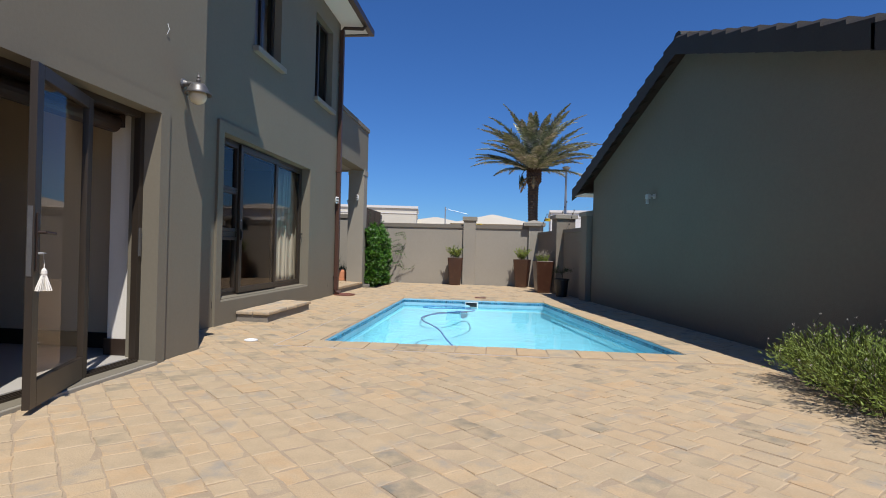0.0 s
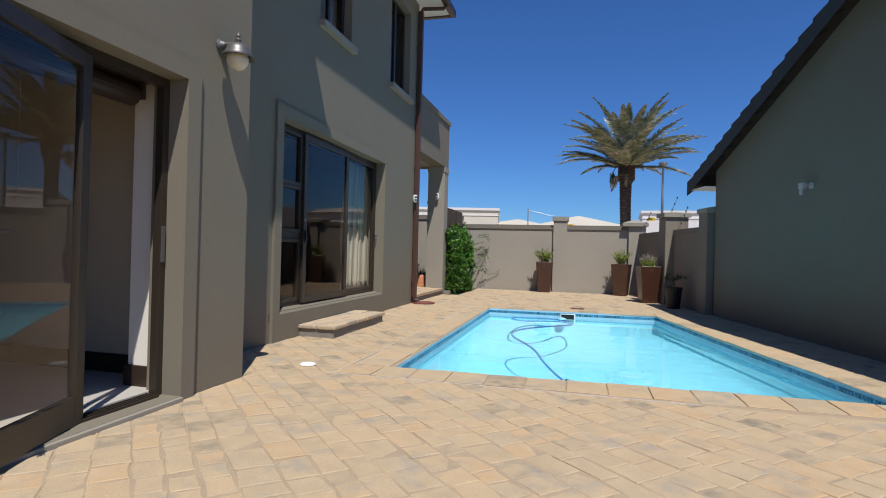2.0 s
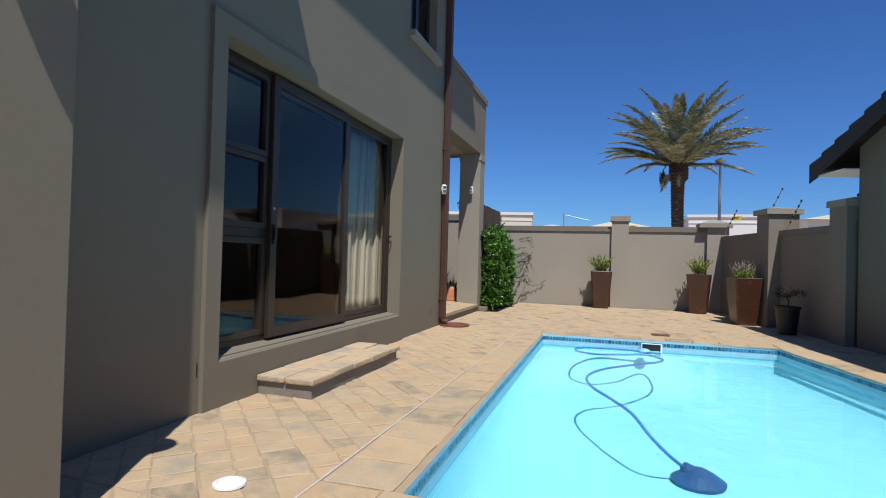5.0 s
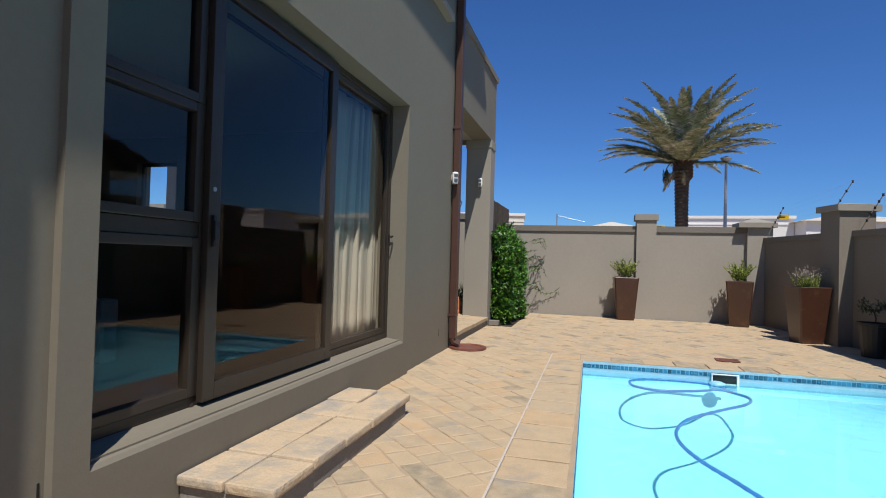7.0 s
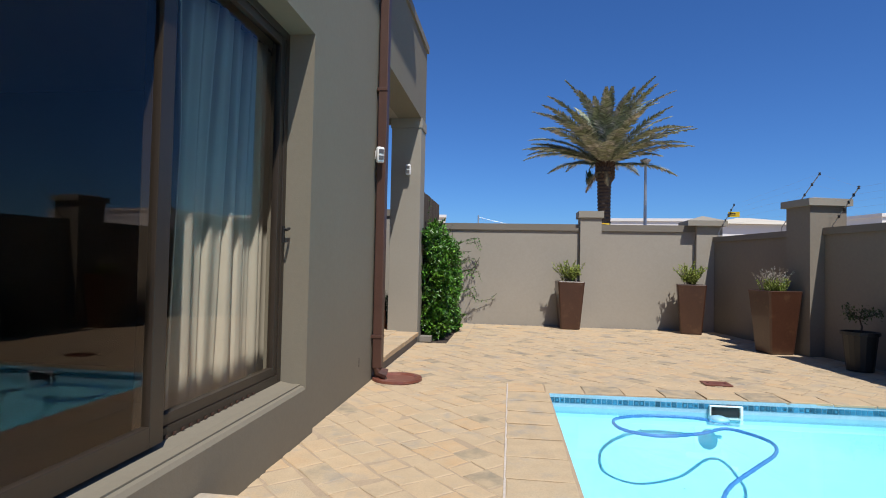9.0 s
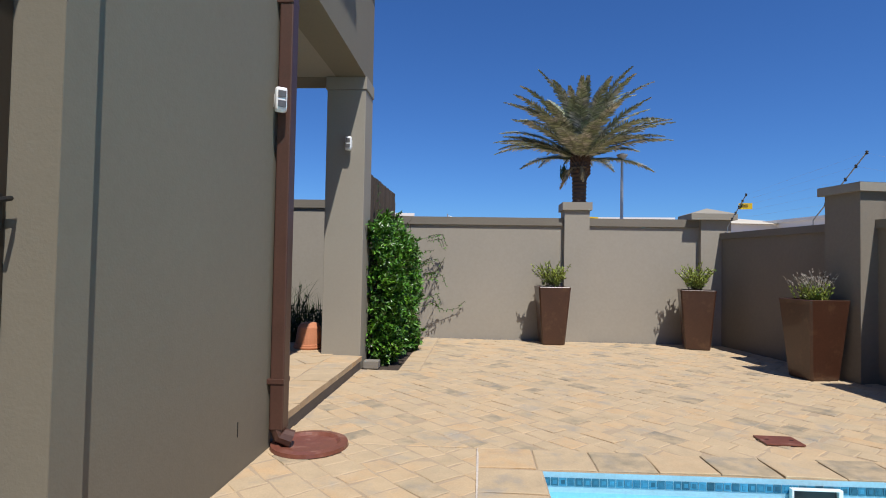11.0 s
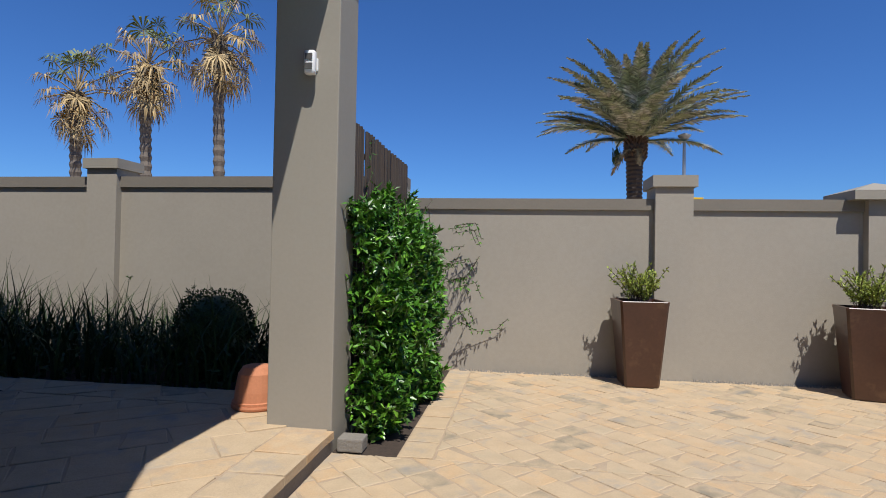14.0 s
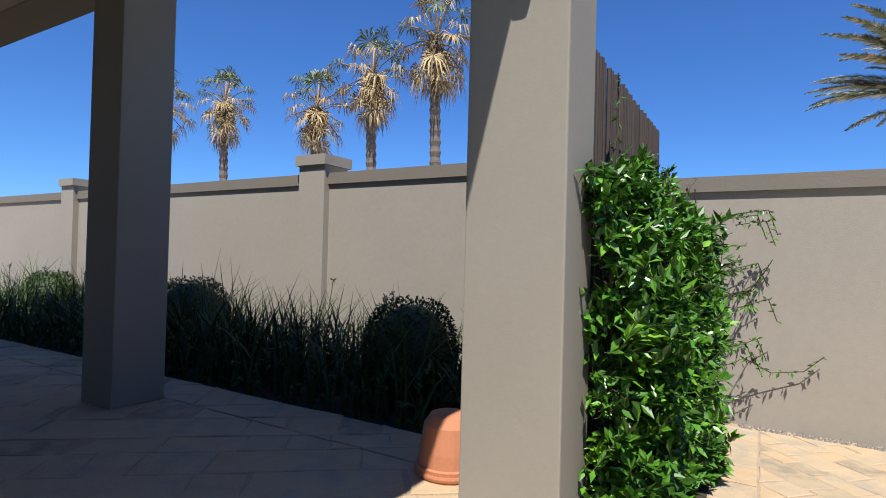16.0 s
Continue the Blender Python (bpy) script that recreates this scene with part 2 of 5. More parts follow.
# ---- setting: ground and floors ----
def ground():
    bm = bmesh.new()
    hole = [bm.verts.new((x, y, -0.06)) for x, y in POOL]
    mid = [bm.verts.new(p) for p in ((-12, -8, -0.06), (14, -8, -0.06), (14, 20, -0.06), (-12, 20, -0.06))]
    far = [bm.verts.new(p) for p in ((-900, -900, -0.06), (900, -900, -0.06), (900, 900, -0.06), (-900, 900, -0.06))]
    for a, b in ((hole, mid), (mid, far)):
        for i in range(4):
            bm.faces.new((a[i], a[(i + 1) % 4], b[(i + 1) % 4], b[i]))
    tagged(part("ground", bm, SOIL), kind="structure")


ground()


# ---- setting: house ----
def house():
    t = 0.25
    wall("wall_main", "x", X2 - t, X2, YC - 0.25, YE, -0.06, WALL_H, [WIN, UP1, UP2])
    wall("wall_front_block", "x", X1 - t, X1, -4.0, YC - t, -0.06, WALL_H, [DOOR])
    wall("wall_return", "y", YC - t, YC, X2, X1, -0.06, WALL_H)
    wall("wall_end", "y", YE - t, YE, -10, X2 - t, -0.06, WALL_H, [(-8.35, -7.65, 1.2, 2.4)])
    wall("wall_back", "x", -10.2, -10, -4, YE, -0.06, WALL_H)
    wall("wall_south", "y", -4.2, -4, -10.2, X1, -0.06, WALL_H)
    wall("wall_inner_partition", "y", 5.4, 5.52, -9.99, X2 - t - 0.01, 0.06, 2.75, material=INNER)
    tagged(boxob("floor", (-10, X2 - t, -4, YE - t, -0.05, 0.05), TILE_FLOOR), kind="structure")
    tagged(boxob("floor", (X2 - t + 0.001, X1 - t + 0.04, -4, YC - t - 0.001, -0.05, 0.05), TILE_FLOOR), kind="structure")
    tagged(boxob("ceiling", (X2 - t + 0.001, X1 - t - 0.001, -4, YC - t - 0.001, 2.75, 2.95), INNER), kind="structure")
    tagged(boxob("ceiling", (-10, X2 - t - 0.004, -4, YE - t - 0.004, 2.75, 2.95), INNER), kind="structure")
    # raised plaster surround of the window and the door
    p = 0.035
    for nm, x, (a, b, c, d), w in (("trim", X2, WIN, 0.14), ("trim", X1, DOOR, 0.13)):
        bm = bmesh.new()
        z0 = -0.06
        box(bm, x, x + p, a - w, a, z0, d + w)
        box(bm, x, x + p, b, b + w, z0, d + w)
        box(bm, x, x + p, a, b, d, d + w)
        box(bm, x, x + p, a, b, z0, c - (0.035 if x == X2 else 0.0))
        tagged(part(nm, bm, PLASTER), kind="structure")
    # roof edge: soffit, fascia, gutter
    for nm, d in (("roof_soffit", (-10.5, X2 + 0.5, YC + 0.9, YE + 0.55)), ("roof_soffit", (-10.5, X1 + 0.5, -4.5, YC + 0.9))):
        tagged(boxob(nm, (*d, WALL_H, WALL_H + 0.04), WHITE), kind="structure")
    bm = bmesh.new()
    box(bm, -10.5, X2 + 0.5, YC + 0.9, YE + 0.55, WALL_H + 0.042, WALL_H + 0.2)
    box(bm, -10.5, X1 + 0.5, -4.5, YC + 0.9, WALL_H + 0.042, WALL_H + 0.2)
    tagged(part("roof", bm, ROOFTILE), kind="structure")
    bm = bmesh.new()
    box(bm, X2 + 0.5, X2 + 0.62, YC + 0.9, YE + 0.67, WALL_H - 0.02, WALL_H + 0.12, 0.015)
    box(bm, -10.5, X2 + 0.499, YE + 0.55, YE + 0.67, WALL_H - 0.02, WALL_H + 0.12, 0.015)
    tagged(part("gutter", bm, GUTTER), kind="structure")
    # porch: floor, roof beam with parapet, ceiling
    wall("porch_beam", "x", -3.95, X2, YE, PN, 3.18, 4.26)
    wall("porch_beam_north", "y", PN - 0.36, PN, -10.4, -3.95, 3.18, 4.26)
    wall("porch_beam_west", "x", -10.4, -10.05, YE, PN - 0.36, 3.18, 4.26)
    tagged(boxob("porch_ceiling", (-10.05, -3.95, YE, PN - 0.36, 3.184, 3.4), PLASTER_TRIM), kind="structure")
    bm = bmesh.new()
    box(bm, -3.98, X2 + 0.03, YE, PN + 0.03, 4.26, 4.36)
    box(bm, -10.43, -3.98, PN - 0.39, PN + 0.03, 4.26, 4.36)
    tagged(part("coping", bm, COPING), kind="structure")
    for nm, x0, x1 in (("porch_column", -4.045, X2 + 0.005), ("porch_column", -7.03, -6.65), ("porch_column", -10.35, -10.0)):
        c = tagged(empty(nm, ((x0 + x1) / 2, PN - 0.19, PORCH_Z)), "taupe plastered square porch column", "column", "porch columns")
        w = (x1 - x0) / 2
        y0 = -0.185
        bm = bmesh.new()
        box(bm, -w, w, y0, 0.185, -0.17 if x1 > -4 else 0, 2.89, 0.008)
        part("shaft", bm, PLASTER_TRIM, c)
        bm = bmesh.new()
        box(bm, -w - 0.012, w + 0.012, y0 - 0.012, 0.197, 2.89, 3.029, 0.004)
        part("capital", bm, PLASTER_TRIM, c)


house()


def boundary():
    # far wall, with pilasters and coping
    wall("wall_far", "y", YF, YF + 0.22, -3.75, side_x(YF), -0.06, 1.78, material=PLASTER_WALL)
    wall("wall_garden", "y", YF, YF + 0.22, -22, -3.75, -0.06, 2.02, material=PLASTER_WALL)
    tagged(boxob("coping", (-3.75, side_x(YF), YF - 0.03, YF + 0.25, 1.78, 1.9), COPING), kind="structure")
    tagged(boxob("coping", (-22, -3.752, YF - 0.03, YF + 0.25, 2.02, 2.15), COPING), kind="structure")
    for x, w, h in ((-0.87, 0.19, 2.02), (1.2, 0.22, 1.89), (-7.51, 0.2, 2.24), (-13.1, 0.2, 2.24), (-18.7, 0.2, 2.24)):
        bm = bmesh.new()
        box(bm, x - w, x + w, YF - 0.09, YF + 0.31, -0.06, h)
        p = part("pilaster", bm, PLASTER_WALL)
        tagged(p, kind="structure")
        bm = bmesh.new()
        if x > 1:
            a, b, c, d = x - w - 0.17, x + w + 0.06, YF - 0.17, YF + 0.4
            box(bm, a, b, c, d, h, h + 0.09)
            q = [bm.verts.new(v) for v in ((a, c, h + 0.092), (b, c, h + 0.092), (b, d, h + 0.092), (a, d, h + 0.092))]
            tp = bm.verts.new(((a + b) / 2, (c + d) / 2, h + 0.2))
            for i in range(4):
                bm.faces.new((q[i], q[(i + 1) % 4], tp))
        else:
            box(bm, x - w - 0.035, x + w + 0.035, YF - 0.125, YF + 0.345, h, h + 0.12)
        tagged(part("pilaster_cap", bm, PLASTER_TRIM), kind="structure")
    # side wall, slanting
    ang = math.atan(0.185)
    y0, y1 = 12.45, YF + 0.1
    L = (y1 - y0) * math.hypot(1, 0.185)
    e = tagged(empty("wall_side", (side_x(y0), y0, 0), rz=ang), kind="structure")
    bm = bmesh.new()
    box(bm, 0, 0.22, 0, L, -0.06, 1.6)
    part("wall_face", bm, PLASTER_SIDE_SHADED, e)
    bm = bmesh.new()
    box(bm, -0.03, 0.25, 0, L, 1.6, 1.69)
    part("coping", bm, COPING, e)
    bm = bmesh.new()
    box(bm, -0.2, 0.3, 2.05, 2.5, -0.06, 1.98)
    box(bm, -0.12, 0.3, 0.0, 0.4, -0.061, 1.93)
    part("pilaster", bm, PLASTER_SIDE_SHADED, e)
    bm = bmesh.new()
    for a, b, c, d, h in ((-0.25, 0.35, 2.0, 2.55, 1.98), (-0.15, 0.33, -0.03, 0.43, 1.93)):
        box(bm, a, b, c, d, h, h + 0.09)
        tp = bm.verts.new(((a + b) / 2, (c + d) / 2, h + 0.14))
        q = [bm.verts.new(v) for v in ((a, c, h + 0.092), (b, c, h + 0.092), (b, d, h + 0.092), (a, d, h + 0.092))]
        for i in range(4):
            bm.faces.new((q[i], q[(i + 1) % 4], tp))
    part("pilaster_cap", bm, PLASTER_TRIM, e)


boundary()


def neighbour():
    """The neighbour's single-storey house with a gable wall along the yard."""
    ang = math.atan(0.185)
    k = math.hypot(1, 0.185)
    yc = 8.5
    h = tagged(empty("neighbour_house", (side_x(yc), yc, 0), rz=ang), "taupe plastered neighbouring house with dark tiled gable roof beside the yard", "house")
    half, ov, za, SL = 3.9 * k, 4.6 * k, 4.23, {1: 0.39 / k, -1: 0.355 / k}
    bm = bmesh.new()
    pts = [(-half, -0.06), (half, -0.06), (half, za - SL[1] * half), (0, za), (-half, za - SL[-1] * half)]
    f = [bm.verts.new((0, u, z)) for u, z in pts]
    g = [bm.verts.new((8, u, z)) for u, z in pts]
    bm.faces.new(f)
    bm.faces.new(g[::-1])
    for i in range(5):
        bm.faces.new((f[i], g[i], g[(i + 1) % 5], f[(i + 1) % 5]))
    part("wall", bm, PLASTER_NB, h)
    # white soffit boards and dark under-tile sheet
    for s in (1, -1):
        sl = SL[s]
        bm = bmesh.new()
        lo = [bm.verts.new((x, s * u, za - sl * u + 0.004)) for u, x in ((0, -0.16), (ov - 0.02, -0.16), (ov - 0.02, 8.3), (0, 8.3))]
        hi = [bm.verts.new((q.co.x, q.co.y, q.co.z + 0.05)) for q in lo]
        bm.faces.new(lo)
        bm.faces.new(hi)
        for i in range(4):
            bm.faces.new((lo[i], lo[(i + 1) % 4], hi[(i + 1) % 4], hi[i]))
        part("roof_deck", bm, GUTTER, h)
        bm = bmesh.new()
        box(bm, -0.2, 8, min(s * half, s * (ov - 0.06)), max(s * half, s * (ov - 0.06)), za - sl * ov - 0.03, za - sl * ov - 0.01)
        part("soffit", bm, WHITE, h, "white painted eaves soffit")
        # verge tiles, one by one, and the tile courses behind them
        n = 15
        st = ov / n
        bm = bmesh.new()
        for i in range(n):
            u0, u1 = i * st, (i + 1) * st + 0.05
            for j in range(30):
                x0 = -0.02 + j * 0.28
                v = []
                for u, lift in ((u0, 0.05), (u1, 0.085)):
                    for x, bulge in ((x0, 0.0), (x0 + 0.09, 0.035), (x0 + 0.19, 0.035), (x0 + 0.28, 0.0)):
                        v.append(bm.verts.new((x, s * u, za - sl * u + lift + bulge)))
                for q in range(3):
                    bm.faces.new((v[q], v[q + 1], v[q + 5], v[q + 4]))
                e0 = [bm.verts.new((w.co.x, w.co.y, w.co.z - 0.03)) for w in v[4:]]
                for q in range(3):
                    bm.faces.new((v[4 + q], v[5 + q], e0[q + 1], e0[q]))
        part("roof", bm, ROOFTILE, h, "dark grey concrete roof tiles")
        first = None
        for i in range(n):
            if first is None:
                bm = bmesh.new()
                p = [(-0.25, 0.0), (-0.25, 0.12), (-0.22, 0.155), (-0.02, 0.155), (0.02, 0.12), (0.02, 0.06)]
                ra, rb = [], []
                for x, z in p:
                    ra.append(bm.verts.new((x, 0, z)))
                    rb.append(bm.verts.new((x, s * (st + 0.04), z - sl * (st + 0.04) + 0.055)))
                lo2 = [bm.verts.new((-0.25, 0, -0.12)), bm.verts.new((-0.25, s * (st + 0.04), -sl * (st + 0.04) - 0.11))]
                bm.faces.new((lo2[0], ra[0], rb[0], lo2[1]))
                for q in range(5):
                    bm.faces.new((ra[q], ra[q + 1], rb[q + 1], rb[q]))
                bm.faces.new((lo2[1], *rb))
                bm.faces.new((lo2[0], *ra))
                first = part("verge_tile", bm, ROOFTILE, h)
                first.location = (0, 0, za)
            else:
                c = new("verge_tile", first.data)
                c.parent = h
                c.location = (0, s * i * st, za - sl * i * st)
    bm = bmesh.new()
    for j in range(20):
        x0 = -0.21 + j * 0.42
        tube(bm, [(x0, 0, za + 0.1), (x0 + 0.44, 0, za + 0.115)], [0.13, 0.14], 10)
    part("ridge_tile", bm, ROOFTILE, h)
    return h


neighbour()


def pool():
    p = tagged(empty("pool", (0, 0, 0)), kind="structure")
    bm = bmesh.new()
    def inset(d):
        cx, cy = sum(q[0] for q in POOL) / 4, sum(q[1] for q in POOL) / 4
        return [(x + d * (1 if x < cx else -1), y + d * (1 if y < cy else -1)) for x, y in POOL]

    rings = [[bm.verts.new((x, y, z)) for x, y in inset(d)] for z, d in ((-0.17, 0.0), (-0.28, 0.03), (-0.41, 0.12), (-0.53, 0.3), (-0.62, 0.55), (-0.68, 0.85), (-0.7, 1.2))]
    for a, b in zip(rings, rings[1:]):
        for i in range(4):
            bm.faces.new((a[i], a[(i + 1) % 4], b[(i + 1) % 4], b[i]))
    bm.faces.new(rings[-1])
    part("pool_shell", bm, POOLSHELL, p, smooth=True)
    # mosaic waterline band: grout sheet and two rows of small tiles
    bm = bmesh.new()
    top, bot = [[bm.verts.new((x, y, z)) for x, y in POOL] for z in (-0.0032, -0.17)]
    for i in range(4):
        bm.faces.new((top[i], top[(i + 1) % 4], bot[(i + 1) % 4], bot[i]))
    part("band_grout", bm, GROUT, p)
    V, F = [], []
    for i in range(4):
        A, B = Vector(POOL[i]), Vector(POOL[(i + 1) % 4])
        d = B - A
        n = int(d.length / 0.045)
        nn = Vector((-d.y, d.x)).normalized() * 0.004
        for k in range(n):
            for z0, z1, a, b, out in ((-0.034, -0.078, 0.05, 0.95, 1.0), (-0.045, -0.067, 0.27, 0.73, 1.5)):
                a2, b2 = A + d * ((k + a) / n) + nn * out, A + d * ((k + b) / n) + nn * out
                o = len(V)
                V += [(a2.x, a2.y, z1), (b2.x, b2.y, z1), (b2.x, b2.y, z0), (a2.x, a2.y, z0)]
                V += [(v[0] - nn.x, v[1] - nn.y, v[2]) for v in V[o:o + 4]]
                F += [(o, o + 1, o + 2, o + 3), (o, o + 4, o + 5, o + 1), (o + 1, o + 5, o + 6, o + 2), (o + 2, o + 6, o + 7, o + 3), (o + 3, o + 7, o + 4, o)]
    me = bpy.data.meshes.new("mosaic_tiles")
    me.from_pydata(V, [], F)
    me.materials.append(MOSAIC)
    ob = new("mosaic_tiles", me)
    ob.parent = p
    ob["kind"] = "stuff"
    bm = bmesh.new()
    bm.faces.new([bm.verts.new((x, y, -0.115)) for x, y in POOL])
    w = part("water", bm, WATER, None)
    w.visible_shadow = False
    tagged(w, "clear pale blue swimming pool water", "water", kind="structure")


GROUT = mat("pale_blue_grout", (0.3, 0.5, 0.6), 0.6, noise_scale=8, vary=0.15)


def water_material():
    m = glass("pool_water", (0.62, 0.93, 1.0), 1.33)
    nd, lk = m.node_tree.nodes, m.node_tree.links
    geo, n1, bp = nd.new("ShaderNodeNewGeometry"), nd.new("ShaderNodeTexNoise"), nd.new("ShaderNodeBump")
    n1.inputs["Scale"].default_value = 5
    lk.new(geo.outputs["Position"], n1.inputs["Vector"])
    lk.new(n1.outputs[0], bp.inputs["Height"])
    bp.inputs["Strength"].default_value, bp.inputs["Distance"].default_value = 0.4, 0.02
    for nn in nd:
        if nn.bl_idname in ("ShaderNodeBsdfGlossy", "ShaderNodeFresnel"):
            lk.new(bp.outputs[0], nn.inputs["Normal"])
    return m


WATER = water_material()
pool()
# ---- window and door joinery ----
def ring(bm, x0, x1, y0, y1, z0, z1, w, bev=0.004):
    """A rectangular frame of section w in a plane x = const, as four bars butted end to end."""
    box(bm, x0, x1, y0, y0 + w, z0, z1, bev)
    box(bm, x0, x1, y1 - w, y1, z0, z1, bev)
    box(bm, x0, x1, y0 + w, y1 - w, z0, z0 + w, bev)
    box(bm, x0, x1, y0 + w, y1 - w, z1 - w, z1, bev)


def pane(name, x, y0, y1, z0, z1, parent):
    """One sheet of glass that faces the yard."""
    bm = bmesh.new()
    bm.faces.new([bm.verts.new(p) for p in ((x, y0, z0), (x, y1, z0), (x, y1, z1), (x, y0, z1))])
    ob = part(name, bm, GLASS, parent, recalc=False)
    ob.visible_shadow = False
    return ob


def big_window():
    w = tagged(empty("window_1"), "wide bronze aluminium sliding window with two casement lights beside the pool", "window", kind="structure")
    y0, y1, z0, z1 = WIN
    x = X2 - 0.13
    bm = bmesh.new()
    ring(bm, x - 0.06, x, y0 + 0.002, y1 - 0.002, z0 + 0.012, z1 - 0.002, 0.05)
    box(bm, x - 0.06, x + 0.005, 7.522, 7.585, z0 + 0.062, z1 - 0.052, 0.004)
    box(bm, x - 0.06, x - 0.005, y0 + 0.052, 7.522, 1.185, 1.26, 0.004)
    part("frame", bm, BRONZE, w)
    for a, b, out in ((1.845, z1 - 0.054, 0.015), (1.262, 1.843, 0.01), (z0 + 0.064, 1.183, 0.01)):
        bm = bmesh.new()
        ring(bm, x - 0.05, x + out, y0 + 0.055, 7.519, a, b, 0.045)
        part("casement_frame", bm, BRONZE, w)
    for a, b in ((1.89, z1 - 0.1), (1.307, 1.798), (z0 + 0.109, 1.138)):
        pane("pane", x - 0.02, y0 + 0.1, 7.474, a, b, w)
    # sliding sash and fixed sash
    bm = bmesh.new()
    ring(bm, x + 0.008, x + 0.045, 7.535, 8.87, z0 + 0.03, z1 - 0.03, 0.085)
    part("sliding_sash", bm, BRONZE, w)
    pane("pane", x + 0.026, 7.619, 8.786, z0 + 0.114, z1 - 0.114, w)
    bm = bmesh.new()
    ring(bm, x - 0.05, x - 0.008, 8.81, y1 - 0.053, z0 + 0.064, z1 - 0.054, 0.05)
    part("fixed_sash", bm, BRONZE, w)
    pane("pane", x - 0.03, 8.86, y1 - 0.103, z0 + 0.114, z1 - 0.104, w)
    bm = bmesh.new()
    box(bm, x + 0.045, x + 0.062, 7.557, 7.582, 1.14, 1.3, 0.004)
    box(bm, x + 0.062, x + 0.074, 7.552, 7.587, 1.17, 1.27, 0.004)
    part("sash_pull", bm, BLACKPOT, w, "black sash pull")
    bm = bmesh.new()
    tube(bm, [(x + 0.045, 7.57, 1.43), (x + 0.052, 7.57, 1.43)], 0.012, 10)
    part("lock", bm, STEEL, w, "small steel lock cylinder")
    bm = bmesh.new()
    box(bm, x + 0.0005, x + 0.012, y1 - 0.046, y1 - 0.024, 1.22, 1.33, 0.003)
    tube(bm, [(x + 0.012, y1 - 0.035, 1.31), (x + 0.045, y1 - 0.035, 1.315), (x + 0.05, y1 - 0.06, 1.31), (x + 0.05, y1 - 0.1, 1.3)], 0.008, 6)
    part("stay_handle", bm, BLACKPOT, w, "black window stay handle")
    # plastered sill that falls outward
    bm = bmesh.new()
    pts = [(x - 0.07, z0 + 0.012), (x, z0 + 0.012), (X2 + 0.02, z0 - 0.012), (X2 + 0.0345, z0 - 0.03), (X2 + 0.0345, z0 - 0.0352), (x - 0.07, z0 - 0.035)]
    a = [bm.verts.new((u, y0 + 0.001, v)) for u, v in pts]
    b = [bm.verts.new((u, y1 - 0.001, v)) for u, v in pts]
    bm.faces.new(a)
    bm.faces.new(b[::-1])
    for i in range(6):
        bm.faces.new((a[i], b[i], b[(i + 1) % 6], a[(i + 1) % 6]))
    part("sill", bm, PLASTER, w)
    # track drainage slots
    bm = bmesh.new()
    yy = 7.5
    while yy < 9.75:
        box(bm, x + 0.002, x + 0.006, yy, yy + 0.02, z0 + 0.016, z0 + 0.028)
        yy += 0.06
    part("drain_slots", bm, PIPE, w)


big_window()


def upper_window(name, hole):
    w = tagged(empty(name), "tall narrow upstairs window with bronze frame and plaster sill", "window", kind="structure")
    y0, y1, z0, z1 = hole
    x = X2 - 0.12
    bm = bmesh.new()
    ring(bm, x - 0.05, x, y0, y1, z0, z1, 0.05)
    box(bm, x - 0.05, x - 0.003, (y0 + y1) / 2 - 0.03, (y0 + y1) / 2 + 0.03, z0 + 0.05, z1 - 0.05)
    part("frame", bm, BRONZE, w)
    pane("pane", x - 0.03, y0 + 0.05, (y0 + y1) / 2 - 0.03, z0 + 0.05, z1 - 0.05, w)
    pane("pane", x - 0.03, (y0 + y1) / 2 + 0.03, y1 - 0.05, z0 + 0.05, z1 - 0.05, w)
    bm = bmesh.new()
    box(bm, x, X2 + 0.09, y0 - 0.05, y1 + 0.05, z0 - 0.085, z0 - 0.001, 0.006)
    part("window_sill", bm, PLASTER_TRIM, w)


upper_window("window_2", UP1)
upper_window("window_3", UP2)
tagged(boxob("upper_floor_partition", (-5.0, -4.9, YC, YE - 0.26, 3.0, WALL_H - 0.01), INNER), kind="structure")


def curtain():
    bm = bmesh.new()
    n = 260
    rows = []
    r = random.Random(17)
    folds, u = [], 0.03
    while u < 1:
        folds.append((u, r.uniform(0.012, 0.024), r.uniform(0.03, 0.07), r.uniform(-0.05, 0.05)))
        u += r.choice((0.05, 0.08, 0.11, 0.14))
    for k in range(13):
        h = k / 12
        z = 0.372 + 2.11 * h + 0.012 * math.sin(k * 2.0)
        row = []
        for i in range(n + 1):
            u = i / n
            y = 9.15 + 0.1 * h ** 2 + (1.17 - 0.1 * h ** 2) * u
            x = -3.9 + 0.014 * math.sin(u * 17 + 2.2 * h) + 0.012 * math.sin(u * 41 + 3)
            for c, w, depth, lean in folds:
                c2 = c + lean * (0.5 - h) * (1 if c < 0.9 else 0)
                x -= depth * (0.4 + 0.6 * h) * math.exp(-((u - c2) / w) ** 4)
            row.append(bm.verts.new((x, y, z)))
        rows.append(row)
    for a, b in zip(rows, rows[1:]):
        for i in range(n):
            bm.faces.new((a[i], a[i + 1], b[i + 1], b[i]))
    ob = tagged(part("curtain", bm, CURTAIN, smooth=True), "cream pleated cloth curtain hanging behind the big window", "curtain")
    ob.modifiers.new("thick", "SOLIDIFY").thickness = 0.006
    bm = bmesh.new()
    tube(bm, [(-3.92, 6.7, 2.48), (-3.92, 10.3, 2.48)], 0.014, 8)
    tube(bm, [(-3.92, 6.8, 2.48), (X2 - 0.25, 6.8, 2.6)], 0.012, 6)
    tube(bm, [(-3.92, 10.2, 2.48), (X2 - 0.25, 10.2, 2.6)], 0.012, 6)
